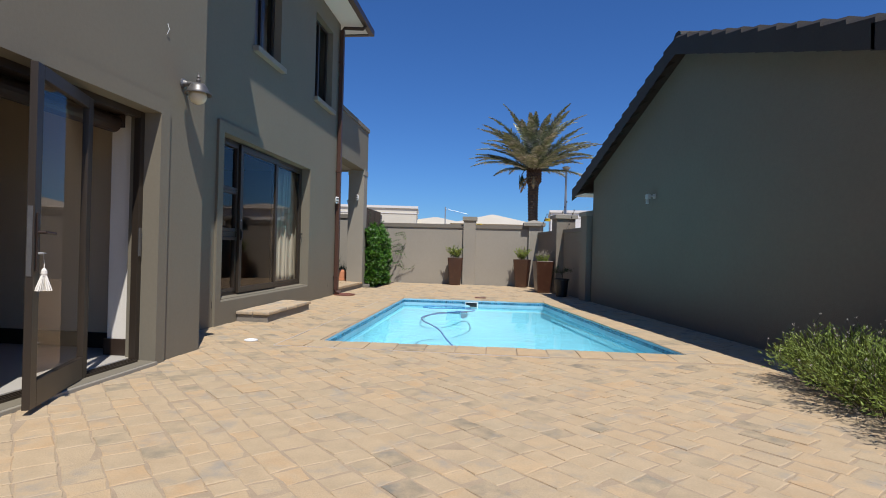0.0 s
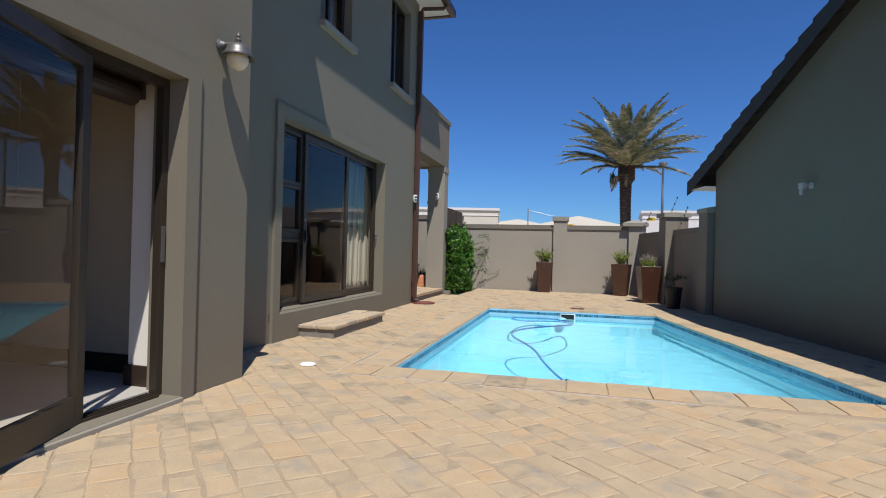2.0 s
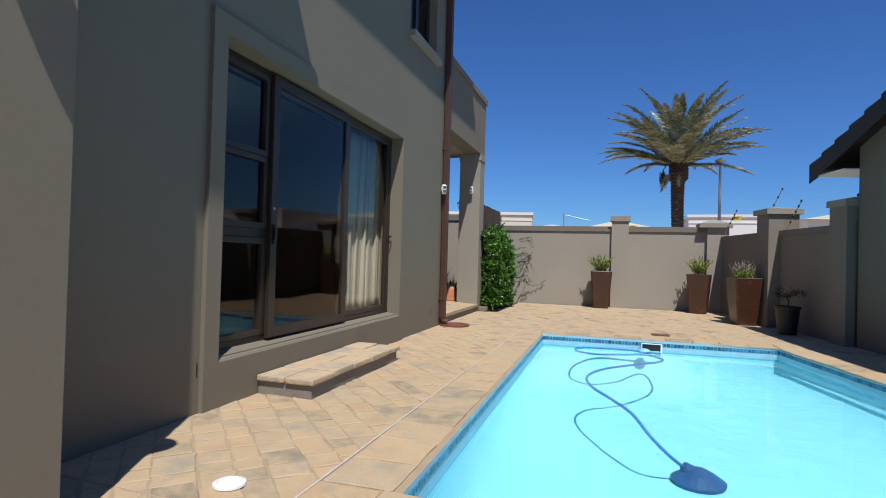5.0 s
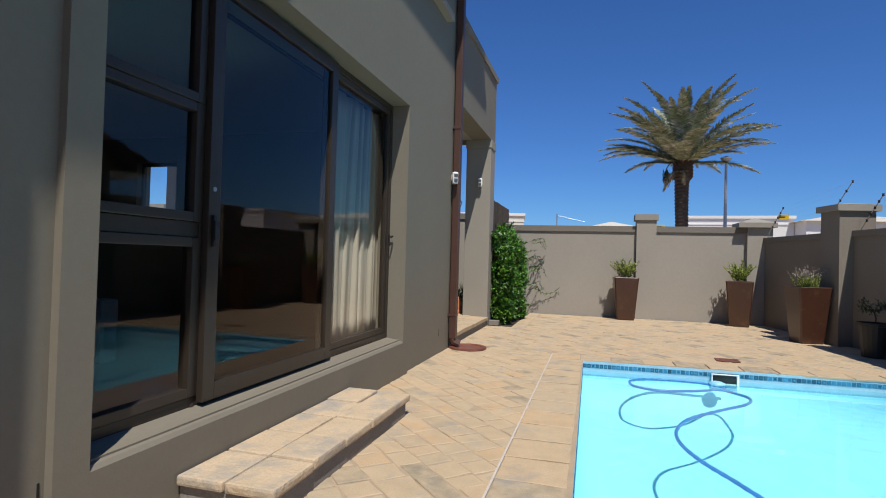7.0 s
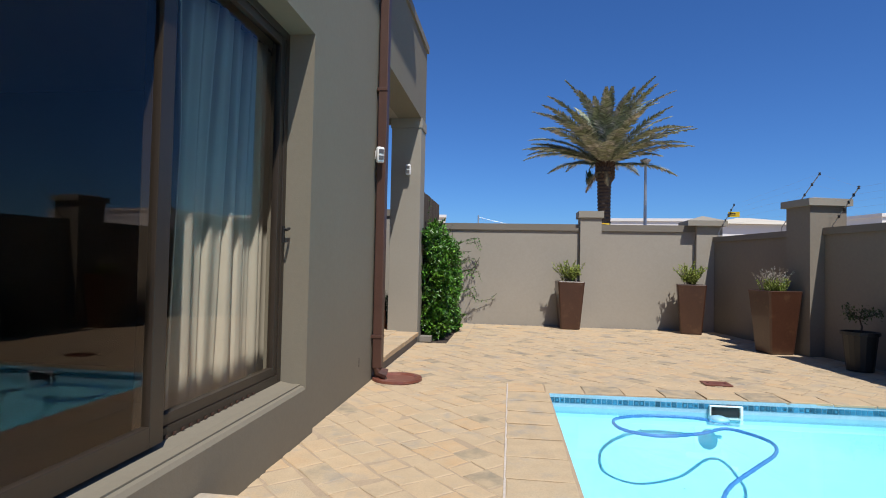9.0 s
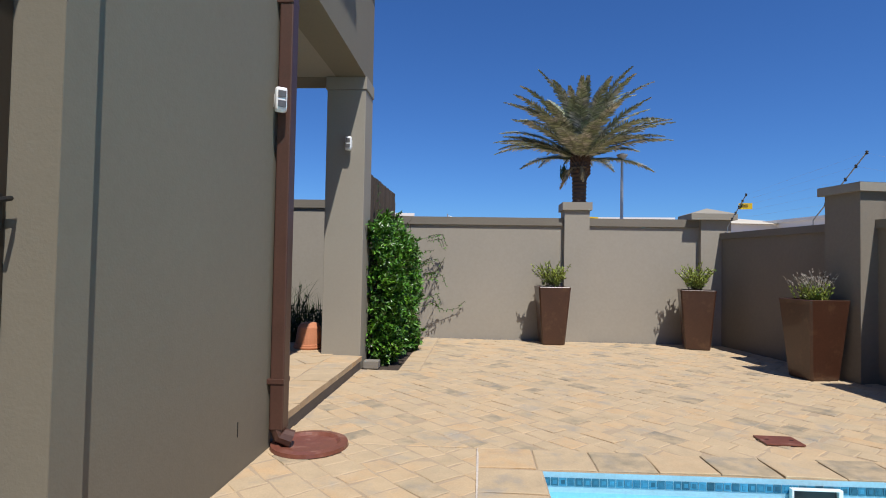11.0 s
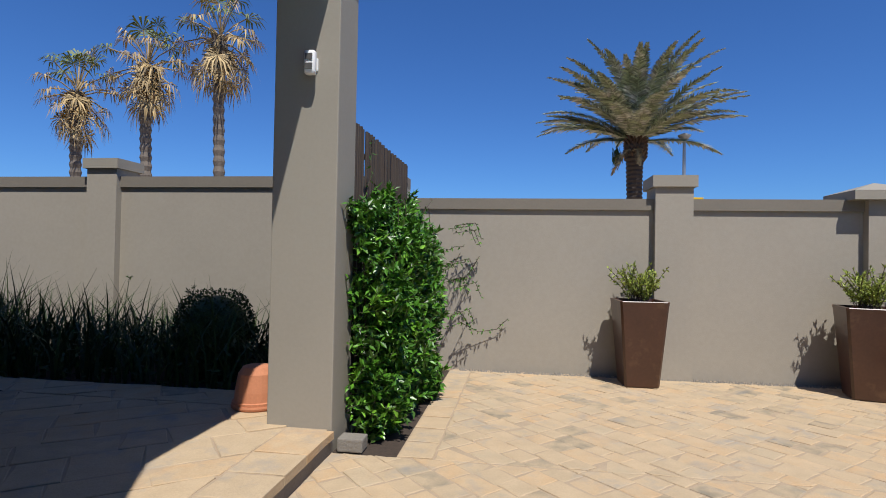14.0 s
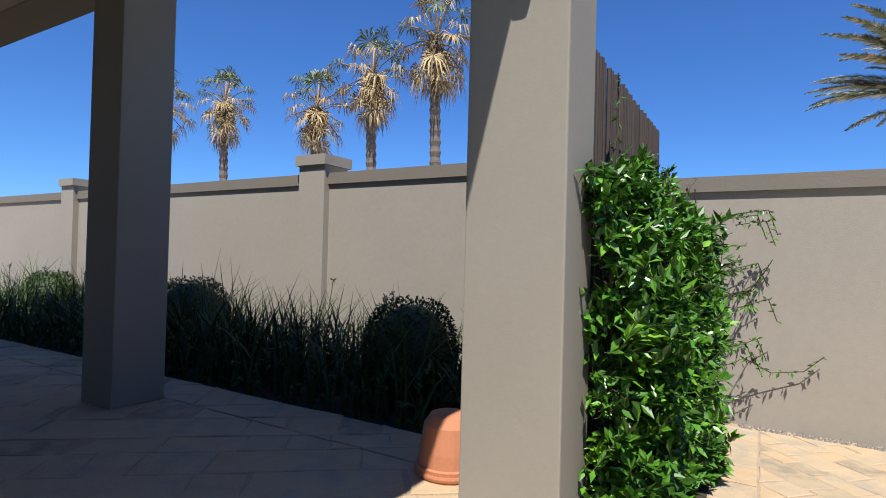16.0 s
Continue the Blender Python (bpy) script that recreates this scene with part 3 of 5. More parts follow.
    tagged(part("curtain_rail", bm, BRONZE), "dark metal curtain rail above the big window", "curtain rail")


curtain()


def end_window():
    w = tagged(empty("window_4"), "small bronze framed window in the end wall of the room", "window", kind="structure")
    bm = bmesh.new()
    y = YE - 0.12
    a, b, c, d = -8.35, -7.65, 1.2, 2.4
    for q in ((a, a + 0.05, c, d), (b - 0.05, b, c, d), (a + 0.05, b - 0.05, c, c + 0.05), (a + 0.05, b - 0.05, d - 0.05, d)):
        box(bm, q[0], q[1], y - 0.04, y, q[2], q[3])
    part("frame", bm, BRONZE, w)


end_window()


def sofa():
    """A pale seat with cushions, seen dimly behind the glass."""
    t = tagged(empty("sofa", (-6.6, 8.3, 0.05), rz=radians(90)), "pale fabric sofa inside the dark room", "sofa")
    bm = bmesh.new()
    box(bm, -0.9, 0.9, -0.4, 0.4, 0.08, 0.42, 0.04)
    part("seat", bm, CURTAIN, t)
    bm = bmesh.new()
    box(bm, -0.9, 0.9, 0.25, 0.45, 0.42, 0.85, 0.05)
    part("backrest", bm, CURTAIN, t)
    for s in (-1, 1):
        bm = bmesh.new()
        box(bm, s * 1.0 - 0.1, s * 1.0 + 0.1, -0.4, 0.45, 0.0, 0.6, 0.04)
        part("armrest", bm, CURTAIN, t)


sofa()


def door():
    y0, y1, z0, z1 = DOOR
    d = tagged(empty("door_1"), "bronze aluminium glazed door set with one leaf ajar", "door", kind="structure")
    x = X1 - 0.12
    bm = bmesh.new()
    box(bm, x - 0.06, x, y0, y0 + 0.055, z0, z1, 0.003)
    box(bm, x - 0.06, x, y1 - 0.055, y1, z0, z1, 0.003)
    box(bm, x - 0.06, x, y0 + 0.055, y1 - 0.055, z1 - 0.06, z1, 0.003)
    part("door_frame", bm, BRONZE, d)
    bm = bmesh.new()
    box(bm, X1 - 0.2, X1 + 0.06, y0, y1, -0.055, 0.028, 0.006)
    part("threshold", bm, PLASTER_TRIM, d)
    bm = bmesh.new()
    for i in range(4):
        box(bm, x - 0.07 + i * 0.03, x - 0.058 + i * 0.03, y0 + 0.06, y1 - 0.06, 0.03, 0.048)
    part("track", bm, BRONZE, d)
    # closed leaf
    bm = bmesh.new()
    ring(bm, x - 0.05, x - 0.01, y0 + 0.056, 2.93, 0.05, z1 - 0.062, 0.08)
    part("closed_leaf", bm, BRONZE, d)
    pane("pane", x - 0.03, y0 + 0.136, 2.85, 0.13, z1 - 0.142, d)
    bm = bmesh.new()
    box(bm, x + 0.0005, x + 0.012, y1 - 0.05, y1 - 0.02, 0.95, 1.2, 0.002)
    part("keeper_plate", bm, DARKSTEEL, d, "steel strike plate")
    # leaf ajar
    leaf = empty("open_leaf", (-3.09, 3.86, 0.0), d)
    L = 0.9
    leaf.rotation_euler = (0, 0, math.atan2(3.0 - 3.86, -2.77 + 3.09))
    zt = z1 - 0.06
    bm = bmesh.new()
    for a, b, c, e in ((0, 0.085, 0.035, zt), (L - 0.085, L, 0.035, zt), (0.085, L - 0.085, 0.035, 0.2), (0.085, L - 0.085, zt - 0.085, zt)):
        box(bm, a, b, -0.022, 0.022, c, e, 0.004)
    part("leaf_frame", bm, BRONZE, leaf)
    bm = bmesh.new()
    bm.faces.new([bm.verts.new(p) for p in ((0.085, 0.0, 0.2), (0.085, 0.0, zt - 0.085), (L - 0.085, 0.0, zt - 0.085), (L - 0.085, 0.0, 0.2))])
    bm.normal_update()
    g = part("leaf_pane", bm, GLASS, leaf, recalc=False)
    g.visible_shadow = False
    bm = bmesh.new()
    box(bm, L - 0.06, L - 0.025, 0.022, 0.03, 0.88, 1.24, 0.003)
    tube(bm, [(L - 0.042, 0.03, 1.12), (L - 0.042, 0.07, 1.12)], 0.011, 8)
    tube(bm, [(L - 0.042, 0.066, 1.12), (L - 0.17, 0.07, 1.115)], 0.01, 8)
    part("lever_handle", bm, GUTTER, leaf, "dark lever handle")
    bm = bmesh.new()
    box(bm, L + 0.0005, L + 0.004, -0.014, 0.014, 0.85, 1.28)
    part("latch_plate", bm, DARKSTEEL, leaf, "steel latch plate")
    bm = bmesh.new()
    tube(bm, [(L - 0.042, 0.031, 0.99), (L - 0.042, 0.06, 0.99)], 0.008, 8)
    tube(bm, [(L - 0.06, 0.062, 0.99), (L - 0.03, 0.062, 0.99), (L - 0.045, 0.062, 0.93)], 0.004, 6)
    part("key", bm, STEEL, leaf, "steel key in the lock")
    t = tagged(empty("key_tassel"), "cream cord tassel hanging from the key of the glazed door", "tassel")
    bm = bmesh.new()
    rnd = random.Random(5)
    for i in range(60):
        a = rnd.uniform(0, 6.28)
        r = rnd.uniform(0.2, 1)
        tube(bm, [(0.012 * r * math.cos(a), 0.012 * r * math.sin(a), -0.01), (0.048 * r * math.cos(a), 0.048 * r * math.sin(a), -0.11)], 0.003, 4)
    part("fringe", bm, CREAM, t)
    bm = bmesh.new()
    lathe(bm, [(0.006, 0.03), (0.016, 0.015), (0.018, -0.005), (0.014, -0.02)], 12)
    tube(bm, [(0, 0, 0.03), (0, 0, 0.06)], 0.003, 6)
    part("knot", bm, CREAM, t)
    ang = math.atan2(3.0 - 3.86, -2.77 + 3.09)
    lx, ly = L - 0.045, 0.062
    t.location = (-3.09 + lx * math.cos(ang) - ly * math.sin(ang), 3.86 + lx * math.sin(ang) + ly * math.cos(ang), 0.87)


door()


def door_room():
    """The cream room that shows through the open door."""
    tagged(boxob("wall_room_pier", (-3.45, X1 - 0.252, 4.57, 4.75, 0.05, 2.75), CREAM), kind="structure")
    tagged(boxob("wall_room_side", (-4.9, -3.452, 4.85, 5.0, 0.05, 2.75), INNER), kind="structure")
    tagged(boxob("wall_room_back", (-9.9, -4.902, 4.85, 5.0, 0.05, 2.75), INNER), kind="structure")
    bm = bmesh.new()
    box(bm, -3.47, X1 - 0.254, 4.548, 4.568, 0.052, 0.2, 0.004)
    box(bm, -4.9, -3.474, 4.828, 4.848, 0.052, 0.2, 0.004)
    box(bm, -9.9, -4.904, 4.828, 4.848, 0.052, 0.2, 0.004)
    tagged(part("baseboard", bm, DARKWOOD), kind="structure")


door_room()


def rolled_blind():
    b = tagged(empty("roller_blind", (X1 - 0.34, 0, 2.1)), "dark brown roller blind rolled up above the glazed door inside", "blind")
    bm = bmesh.new()
    tube(bm, [(0, 2.0, 0), (0, 4.4, 0)], 0.075, 16)
    part("roll", bm, DARKWOOD, b, smooth=False)
    bm = bmesh.new()
    box(bm, -0.05, 0.088, 1.95, 4.46, 0.085, 0.11, 0.003)
    part("head_rail", bm, DARKWOOD, b)
    for y in (1.985, 4.415):
        bm = bmesh.new()
        box(bm, -0.02, 0.088, y - 0.012, y + 0.012, -0.03, 0.084, 0.002)
        part("end_bracket", bm, DARKWOOD, b)


rolled_blind()


def wall_lamp():
    w = tagged(empty("wall_lamp", (X1, 4.86, 2.5)), "grey metal outdoor wall lamp with round white globe", "wall lamp")
    bm = bmesh.new()
    lathe(bm, [(0.05, 0.0), (0.05, 0.008), (0.035, 0.02), (0.022, 0.05), (0.018, 0.1)], 16, m=pose(0, 0, 0.09, 0, 90, 0))
    part("wall_bracket", bm, DARKSTEEL, w)
    bm = bmesh.new()
    tube(bm, [(0.09, 0, 0.09), (0.12, 0, 0.09), (0.15, 0, 0.1)], 0.014, 8)
    lathe(bm, [(0.016, 0.02), (0.022, 0.04), (0.012, 0.055), (0.018, 0.07), (0.008, 0.09), (0.004, 0.11)], 12, at=(0.155, 0, 0.08))
    part("arm", bm, DARKSTEEL, w)
    bm = bmesh.new()
    lathe(bm, [(0.03, 0.1), (0.06, 0.095), (0.085, 0.06), (0.09, 0.035), (0.125, 0.0), (0.12, -0.006), (0.085, 0.025), (0.05, 0.08)], 28, at=(0.155, 0, -0.01))
    part("shade", bm, DARKSTEEL, w, "flared grey metal shade", smooth=True)
    bm = bmesh.new()
    bmesh.ops.create_uvsphere(bm, u_segments=24, v_segments=14, radius=0.08, matrix=Matrix.Translation((0.155, 0, -0.03)))
    part("globe", bm, GLOBE, w, "milky glass globe", smooth=True)


GLOBE = mat("milk_glass", (0.6, 0.55, 0.42), 0.15, noise_scale=3, vary=0.03)
wall_lamp()


def cable_hook():
    bm = bmesh.new()
    tube(bm, [(X1 + 0.004, 4.6, 3.05), (X1 + 0.02, 4.6, 3.0), (X1 + 0.004, 4.59, 2.95)], 0.003, 5)
    tagged(part("wall_hook", bm, WHITEPLASTIC), "thin white hook stuck on the plaster wall", "hook")


cable_hook()


def gullies_and_pipe():
    p = tagged(empty("downpipe", (X2, YE - 0.04, 0)), "brown painted square rainwater downpipe at the house corner", "downpipe")
    bm = bmesh.new()
    box(bm, 0.02, 0.105, -0.05, 0.05, 0.12, 5.95, 0.008)
    part("shaft", bm, PIPE, p)
    bm = bmesh.new()
    tube(bm, [(0.062, 0.0, 5.93), (0.1, 0.0, 6.0), (0.5, 0.1, 6.02), (0.56, 0.12, 6.1)], 0.04, 8)
    part("swan_neck", bm, GUTTER, p)
    bm = bmesh.new()
    tube(bm, [(0.062, 0, 0.125), (0.07, 0.0, 0.08), (0.14, 0.02, 0.05)], [0.05, 0.052, 0.055], 10)
    part("shoe", bm, PIPE, p)
    for z in (0.4, 2.75, 5.2):
        bm = bmesh.new()
        box(bm, 0.0, 0.106, -0.056, 0.056, z, z + 0.03, 0.003)
        part("clip", bm, PIPE, p)
    g = tagged(empty("gully_cover", (X2 + 0.24, YE + 0.02, 0.004)), "round brick red drain gully below the downpipe", "drain gully")
    bm = bmesh.new()
    lathe(bm, [(0.24, 0.0), (0.235, 0.022), (0.19, 0.026), (0.17, 0.01), (0.05, 0.006)], 28)
    part("rim", bm, REDMETAL, g, smooth=False)
    c = tagged(empty("drain_cover", (-0.33, 12.38, 0.003)), "small brick red square drain cover in the paving", "drain cover")
    bm = bmesh.new()
    box(bm, -0.125, 0.125, -0.09, 0.09, 0, 0.012, 0.004)
    part("plate", bm, REDMETAL, c)
    for i in (-1, 1):
        bm = bmesh.new()
        box(bm, i * 0.08 - 0.012, i * 0.08 + 0.012, -0.004, 0.004, 0.0125, 0.014)
        part("slot", bm, BLACKPOT, c)
    c = tagged(empty("round_drain_cap", (-2.69, 5.84, 0.004)), "round white plastic drain cap in the paving", "drain cap")
    bm = bmesh.new()
    lathe(bm, [(0.075, 0.0), (0.073, 0.01), (0.055, 0.014), (0.05, 0.008)], 24)
    part("cap", bm, WHITEPLASTIC, c)


REDMETAL = mat("brick_red_paint", (0.17, 0.06, 0.04), 0.35, noise_scale=9, vary=0.25, fine=50, stain_or_shine=(0.35, 0.2, 0.15), patch_scale=9, patch_low=0.56)
gullies_and_pipe()
tagged(boxob("weep_slot", (X2 - 0.01, X2 + 0.003, 6.655, 6.662, 0.24, 0.33), BLACKPOT), kind="structure")
tagged(boxob("weep_slot", (X2 - 0.01, X2 + 0.003, 11.42, 11.427, 0.2, 0.28), BLACKPOT), kind="structure")


def sensor(at, rz, label):
    w = tagged(empty("motion_sensor", at, rz=radians(rz)), label, "motion sensor", "motion sensors")
    bm = bmesh.new()
    box(bm, -0.006, 0.012, -0.025, 0.025, -0.04, 0.04, 0.003)
    tube(bm, [(0.01, 0, 0.02), (0.05, 0.0, 0.02)], 0.012, 8)
    part("bracket", bm, WHITEPLASTIC, w)
    bm = bmesh.new()
    box(bm, 0.045, 0.1, -0.035, 0.035, -0.085, 0.065, 0.018)
    part("body", bm, WHITEPLASTIC, w, smooth=True)
    bm = bmesh.new()
    box(bm, 0.1, 0.106, -0.024, 0.024, 0.0, 0.04, 0.002)
    box(bm, 0.1, 0.106, -0.024, 0.024, -0.06, -0.02, 0.002)
    part("lens", bm, DARKSTEEL, w)


sensor((X2 + 0.025, YE - 0.1, 2.13), -55, "white plastic outdoor motion sensor on the downpipe corner")
sensor((-3.78, PN - 0.374, 2.44), -90, "white plastic outdoor motion sensor on the porch column")


def cctv():
    x = side_x(9.5)
    w = tagged(empty("security_camera", (x, 9.5, 2.08), rz=radians(190)), "small pale security camera on the neighbour's gable wall", "security camera")
    # Lantern grey on all parts puts the gable wall's shade into the camera colour.
    bm = bmesh.new()
    box(bm, 0, 0.02, -0.04, 0.04, -0.04, 0.04, 0.004)
    tube(bm, [(0.02, 0, 0), (0.16, 0, 0.0)], 0.015, 8)
    part("bracket", bm, LANTERN, w)
    bm = bmesh.new()
    box(bm, 0.1, 0.16, -0.04, 0.06, -0.05, 0.03, 0.012)
    part("body", bm, LANTERN, w)
    bm = bmesh.new()
    tube(bm, [(0.14, 0.0, -0.05), (0.14, 0.01, -0.13)], 0.025, 10)
    part("spotlight", bm, LANTERN, w)


cctv()


# ---- pool things ----
def skimmer_and_cleaner():
    s = tagged(empty("skimmer", (-0.5, 11.715, -0.085), rz=math.atan2(0.08, 2.99)), "white plastic pool skimmer mouth at the pool edge", "skimmer")
    bm = bmesh.new()
    for a in ((-0.13, -0.118, -0.07, 0.045), (0.118, 0.14, -0.07, 0.045), (-0.118, 0.118, -0.07, -0.055), (-0.118, 0.118, 0.036, 0.045)):
        box(bm, a[0], a[1], -0.03, 0.0, a[2], a[3], 0.003)
    part("surround", bm, WHITEPLASTIC, s)
    # Black sheet stands in for the shade inside the open mouth.
    bm = bmesh.new()
    box(bm, -0.115, 0.115, -0.012, -0.002, -0.05, 0.03)
    part("mouth", bm, BLACKPOT, s, "black sheet standing for the shaded skimmer mouth")
    hose = tagged(empty("pool_cleaner"), "blue ribbed cleaner hose with suction head floating in the pool", "pool cleaner")
    pts = [(-0.5, 11.62, -0.17), (-0.79, 11.6, -0.13), (-1.2, 11.58, -0.13), (-1.46, 11.42, -0.13), (-1.45, 11.16, -0.13), (-1.21, 11.04, -0.13), (-0.88, 11.16, -0.13), (-0.62, 11.4, -0.15), (-0.48, 11.36, -0.16), (-0.4, 11.11, -0.15), (-0.5, 10.82, -0.14), (-0.77, 10.48, -0.13), (-1.08, 10.1, -0.13), (-1.23, 9.75, -0.13), (-1.26, 9.43, -0.13), (-1.18, 9.12, -0.14), (-1.01, 8.82, -0.16), (-0.85, 8.56, -0.2), (-0.72, 8.42, -0.32), (-0.58, 8.45, -0.46), (-0.45, 8.55, -0.58)]
    fine = []
    P = [Vector(p) for p in pts]
    for i in range(len(P) - 1):
        a, b, c, d = P[max(i - 1, 0)], P[i], P[i + 1], P[min(i + 2, len(P) - 1)]
        for k in range(8):
            t = k / 8
            fine.append(0.5 * (2 * b + (c - a) * t + (2 * a - 5 * b + 4 * c - d) * t * t + (3 * b - a - 3 * c + d) * t ** 3))
    rr = [0.0145 if i % 2 else 0.012 for i in range(len(fine))]
    bm = bmesh.new()
    tube(bm, fine, rr, 8)
    part("hose", bm, HOSE, hose, smooth=True)
    bm = bmesh.new()
    tube(bm, [(-0.45, 8.55, -0.57), (-0.38, 8.57, -0.64)], [0.04, 0.08], 12)
    lathe(bm, [(0.2, 0), (0.21, 0.03), (0.12, 0.09), (0.06, 0.12)], 18, at=(-0.34, 8.55, -0.698))
    part("suction_head", bm, HOSEHEAD, hose)
    bm = bmesh.new()
    lathe(bm, [(0.04, 0), (0.075, 0.012), (0.08, 0.03), (0.04, 0.045)], 18, at=(-0.6, 11.56, -0.14))
    part("float", bm, FLOATPALE, hose, "pale blue floating weir disc", smooth=True)


def pool_debris():
    r = random.Random(14)
    bm = bmesh.new()
    for i in range(26):
        x, y = r.uniform(-1.6, 0.9), r.uniform(7.0, 11.3)
        leaf_quad(bm, Vector((x, y, r.choice((-0.112, -0.694)))), Vector((r.uniform(-1, 1), r.uniform(-1, 1), 0.05)).normalized(), Vector((0, 0, 1)), r.uniform(0.015, 0.03), 0.012)
    tagged(part("leaf_litter", bm, SOILDARK, recalc=False), "small dark leaf bits in the swimming pool", "leaf litter", kind="stuff")


HOSE = mat("hose_blue_plastic", (0.07, 0.2, 0.48), 0.4, noise_scale=9, vary=0.15)
FLOATPALE = mat("pale_blue_plastic", (0.3, 0.6, 0.78), 0.4, noise_scale=9, vary=0.1)
HOSEHEAD = mat("cleaner_dark_blue", (0.03, 0.08, 0.2), 0.5, noise_scale=9, vary=0.2)
skimmer_and_cleaner()


# ---- pots ----
def leaf_quad(bm, at, d, n, L, W):
    """A small folded leaf from its stem end along d."""
    side = d.cross(n)
    if side.length < 1e-3:
        side = d.cross(Vector((1, 0.2, 0)))
    side.normalize()
    n = side.cross(d)
    b, t = bm.verts.new(at), bm.verts.new(at + d * L)
    l, r = bm.verts.new(at + d * L * 0.45 + side * W / 2 + n * W * 0.18), bm.verts.new(at + d * L * 0.45 - side * W / 2 + n * W * 0.18)
    bm.faces.new((b, l, t))
    bm.faces.new((b, t, r))


def rand_dir(r, up=0.0):
    v = Vector((r.gauss(0, 1), r.gauss(0, 1), r.gauss(up, 1)))
    return v.normalized()


def planter(at, rz, seed, label, grassy=False, h=0.84, top=0.235, bot=0.163):
    p = tagged(empty("plant_pot", at, rz=radians(rz)), label, "plant pot", "tall brown pots")
    bm = bmesh.new()
    prof = [(bot, 0.0), (bot + 0.004, 0.012), (top - 0.006, h - 0.05), (top, h - 0.006), (top - 0.004, h), (top - 0.03, h), (top - 0.035, h - 0.04)]
    rings = []
    for r, z in prof:
        c = 0.02
        q = [(-r + c, -r), (r - c, -r), (r, -r + c), (r, r - c), (r - c, r), (-r + c, r), (-r, r - c), (-r, -r + c)]
        rings.append([bm.verts.new((x, y, z)) for x, y in q])
    for a, b in zip(rings, rings[1:]):
        for i in range(8):
            bm.faces.new((a[i], a[(i + 1) % 8], b[(i + 1) % 8], b[i]))
    bm.faces.new(rings[0][::-1])
    part("pot_body", bm, POT, p)
    bm = bmesh.new()
    r = top - 0.034
    box(bm, -r, r, -r, r, h - 0.1, h - 0.045)
    part("soil", bm, SOILDARK, p)
    pl = tagged(empty("potted_shrub", (at[0], at[1], at[2] + h - 0.045)), "small spiky grey-green plant with pale dry tips in brown pot" if grassy else "small yellow-green leafy shrub growing in a tall brown pot", "shrub", "potted shrubs")
    r = random.Random(seed)
    bs, bl = bmesh.new(), bmesh.new()
    if grassy:
        bt = bmesh.new()
        for i in range(75):
            a, lean = r.uniform(0, 6.283), r.uniform(0.1, 0.9)
            d = Vector((math.cos(a) * lean, math.sin(a) * lean, 1)).normalized()
            p0 = Vector((r.uniform(-0.1, 0.1), r.uniform(-0.1, 0.1), 0))
            p2 = p0 + d * r.uniform(0.2, 0.36)
            tube(bs, [p0, p2], 0.0025, 3, False)
            for k in range(20):
                leaf_quad(bl, p0.lerp(p2, r.uniform(0.05, 0.6)), (d + rand_dir(r) * 0.8).normalized(), rand_dir(r), 0.045, 0.013)
            for k in range(9):
                leaf_quad(bt, p0.lerp(p2, r.uniform(0.65, 1.0)), (d + rand_dir(r) * 0.5).normalized(), rand_dir(r), 0.035, 0.009)
        part("dry_tips", bt, DRYFLOWER, pl, "pale dry flower tips", recalc=False)["kind"] = "stuff"
    for i in range(0 if grassy else 44):
        a = r.uniform(0, 6.283)
        lean = r.uniform(0.1, 0.85)
        L = r.uniform(0.24, 0.46)
        d = Vector((math.cos(a) * lean, math.sin(a) * lean, 1)).normalized()
        p0 = Vector((r.uniform(-0.09, 0.09), r.uniform(-0.09, 0.09), 0))
        p1 = p0 + d * L * 0.6
        p2 = p0 + d * L + Vector((math.cos(a), math.sin(a), -0.2)) * 0.04
        tube(bs, [p0, p1, p2], 0.003, 4, False)
        for k in range(32):
            t = r.uniform(0.25, 1.0)
            b = p0.lerp(p1, t / 0.6) if t < 0.6 else p1.lerp(p2, (t - 0.6) / 0.4)
            leaf_quad(bl, b, (rand_dir(r, 0.4) + d * 0.5).normalized(), rand_dir(r, 1.5), r.uniform(0.03, 0.055), r.uniform(0.014, 0.024))
    part("stem", bs, BARK, pl)
    part("leaves", bl, YLEAF, pl, recalc=False)


planter((-1.27, 16.755, 0.006), 3, 1, "tall tapered glazed brown pot against the far wall beside the pilaster")
planter((0.78, 16.66, 0.006), -14, 2, "tall tapered glazed brown pot near the corner of the two walls")
planter((1.24, 14.68, 0.006), 11, 3, "tall tapered glazed brown pot before the side wall pilaster", True)


pool_debris()


def black_pot():
    p = tagged(empty("black_plant_pot", (1.61, 13.5, 0.006)), "black plastic pot with a small dark tree beside the wall", "plant pot")
    bm = bmesh.new()
    lathe(bm, [(0.13, 0.0), (0.17, 0.4), (0.19, 0.405), (0.19, 0.44), (0.17, 0.44), (0.16, 0.38)], 18)
    part("pot_body", bm, BLACKPOT, p)
    t = tagged(empty("potted_tree", (1.61, 13.5, 0.38)), "small dark green bonsai-like tree growing in a black pot", "small tree")
    bs, bl = bmesh.new(), bmesh.new()
    r = random.Random(8)
    tube(bs, [(0, 0, 0), (0.02, 0, 0.12), (-0.01, 0.01, 0.24)], [0.014, 0.01, 0.007], 6)
    for i in range(9):
        a = r.uniform(0, 6.28)
        e = Vector((math.cos(a) * r.uniform(0.1, 0.24), math.sin(a) * 0.15, 0.24 + r.uniform(-0.03, 0.12)))
        tube(bs, [(-0.01, 0.01, 0.2), e], 0.004, 4)
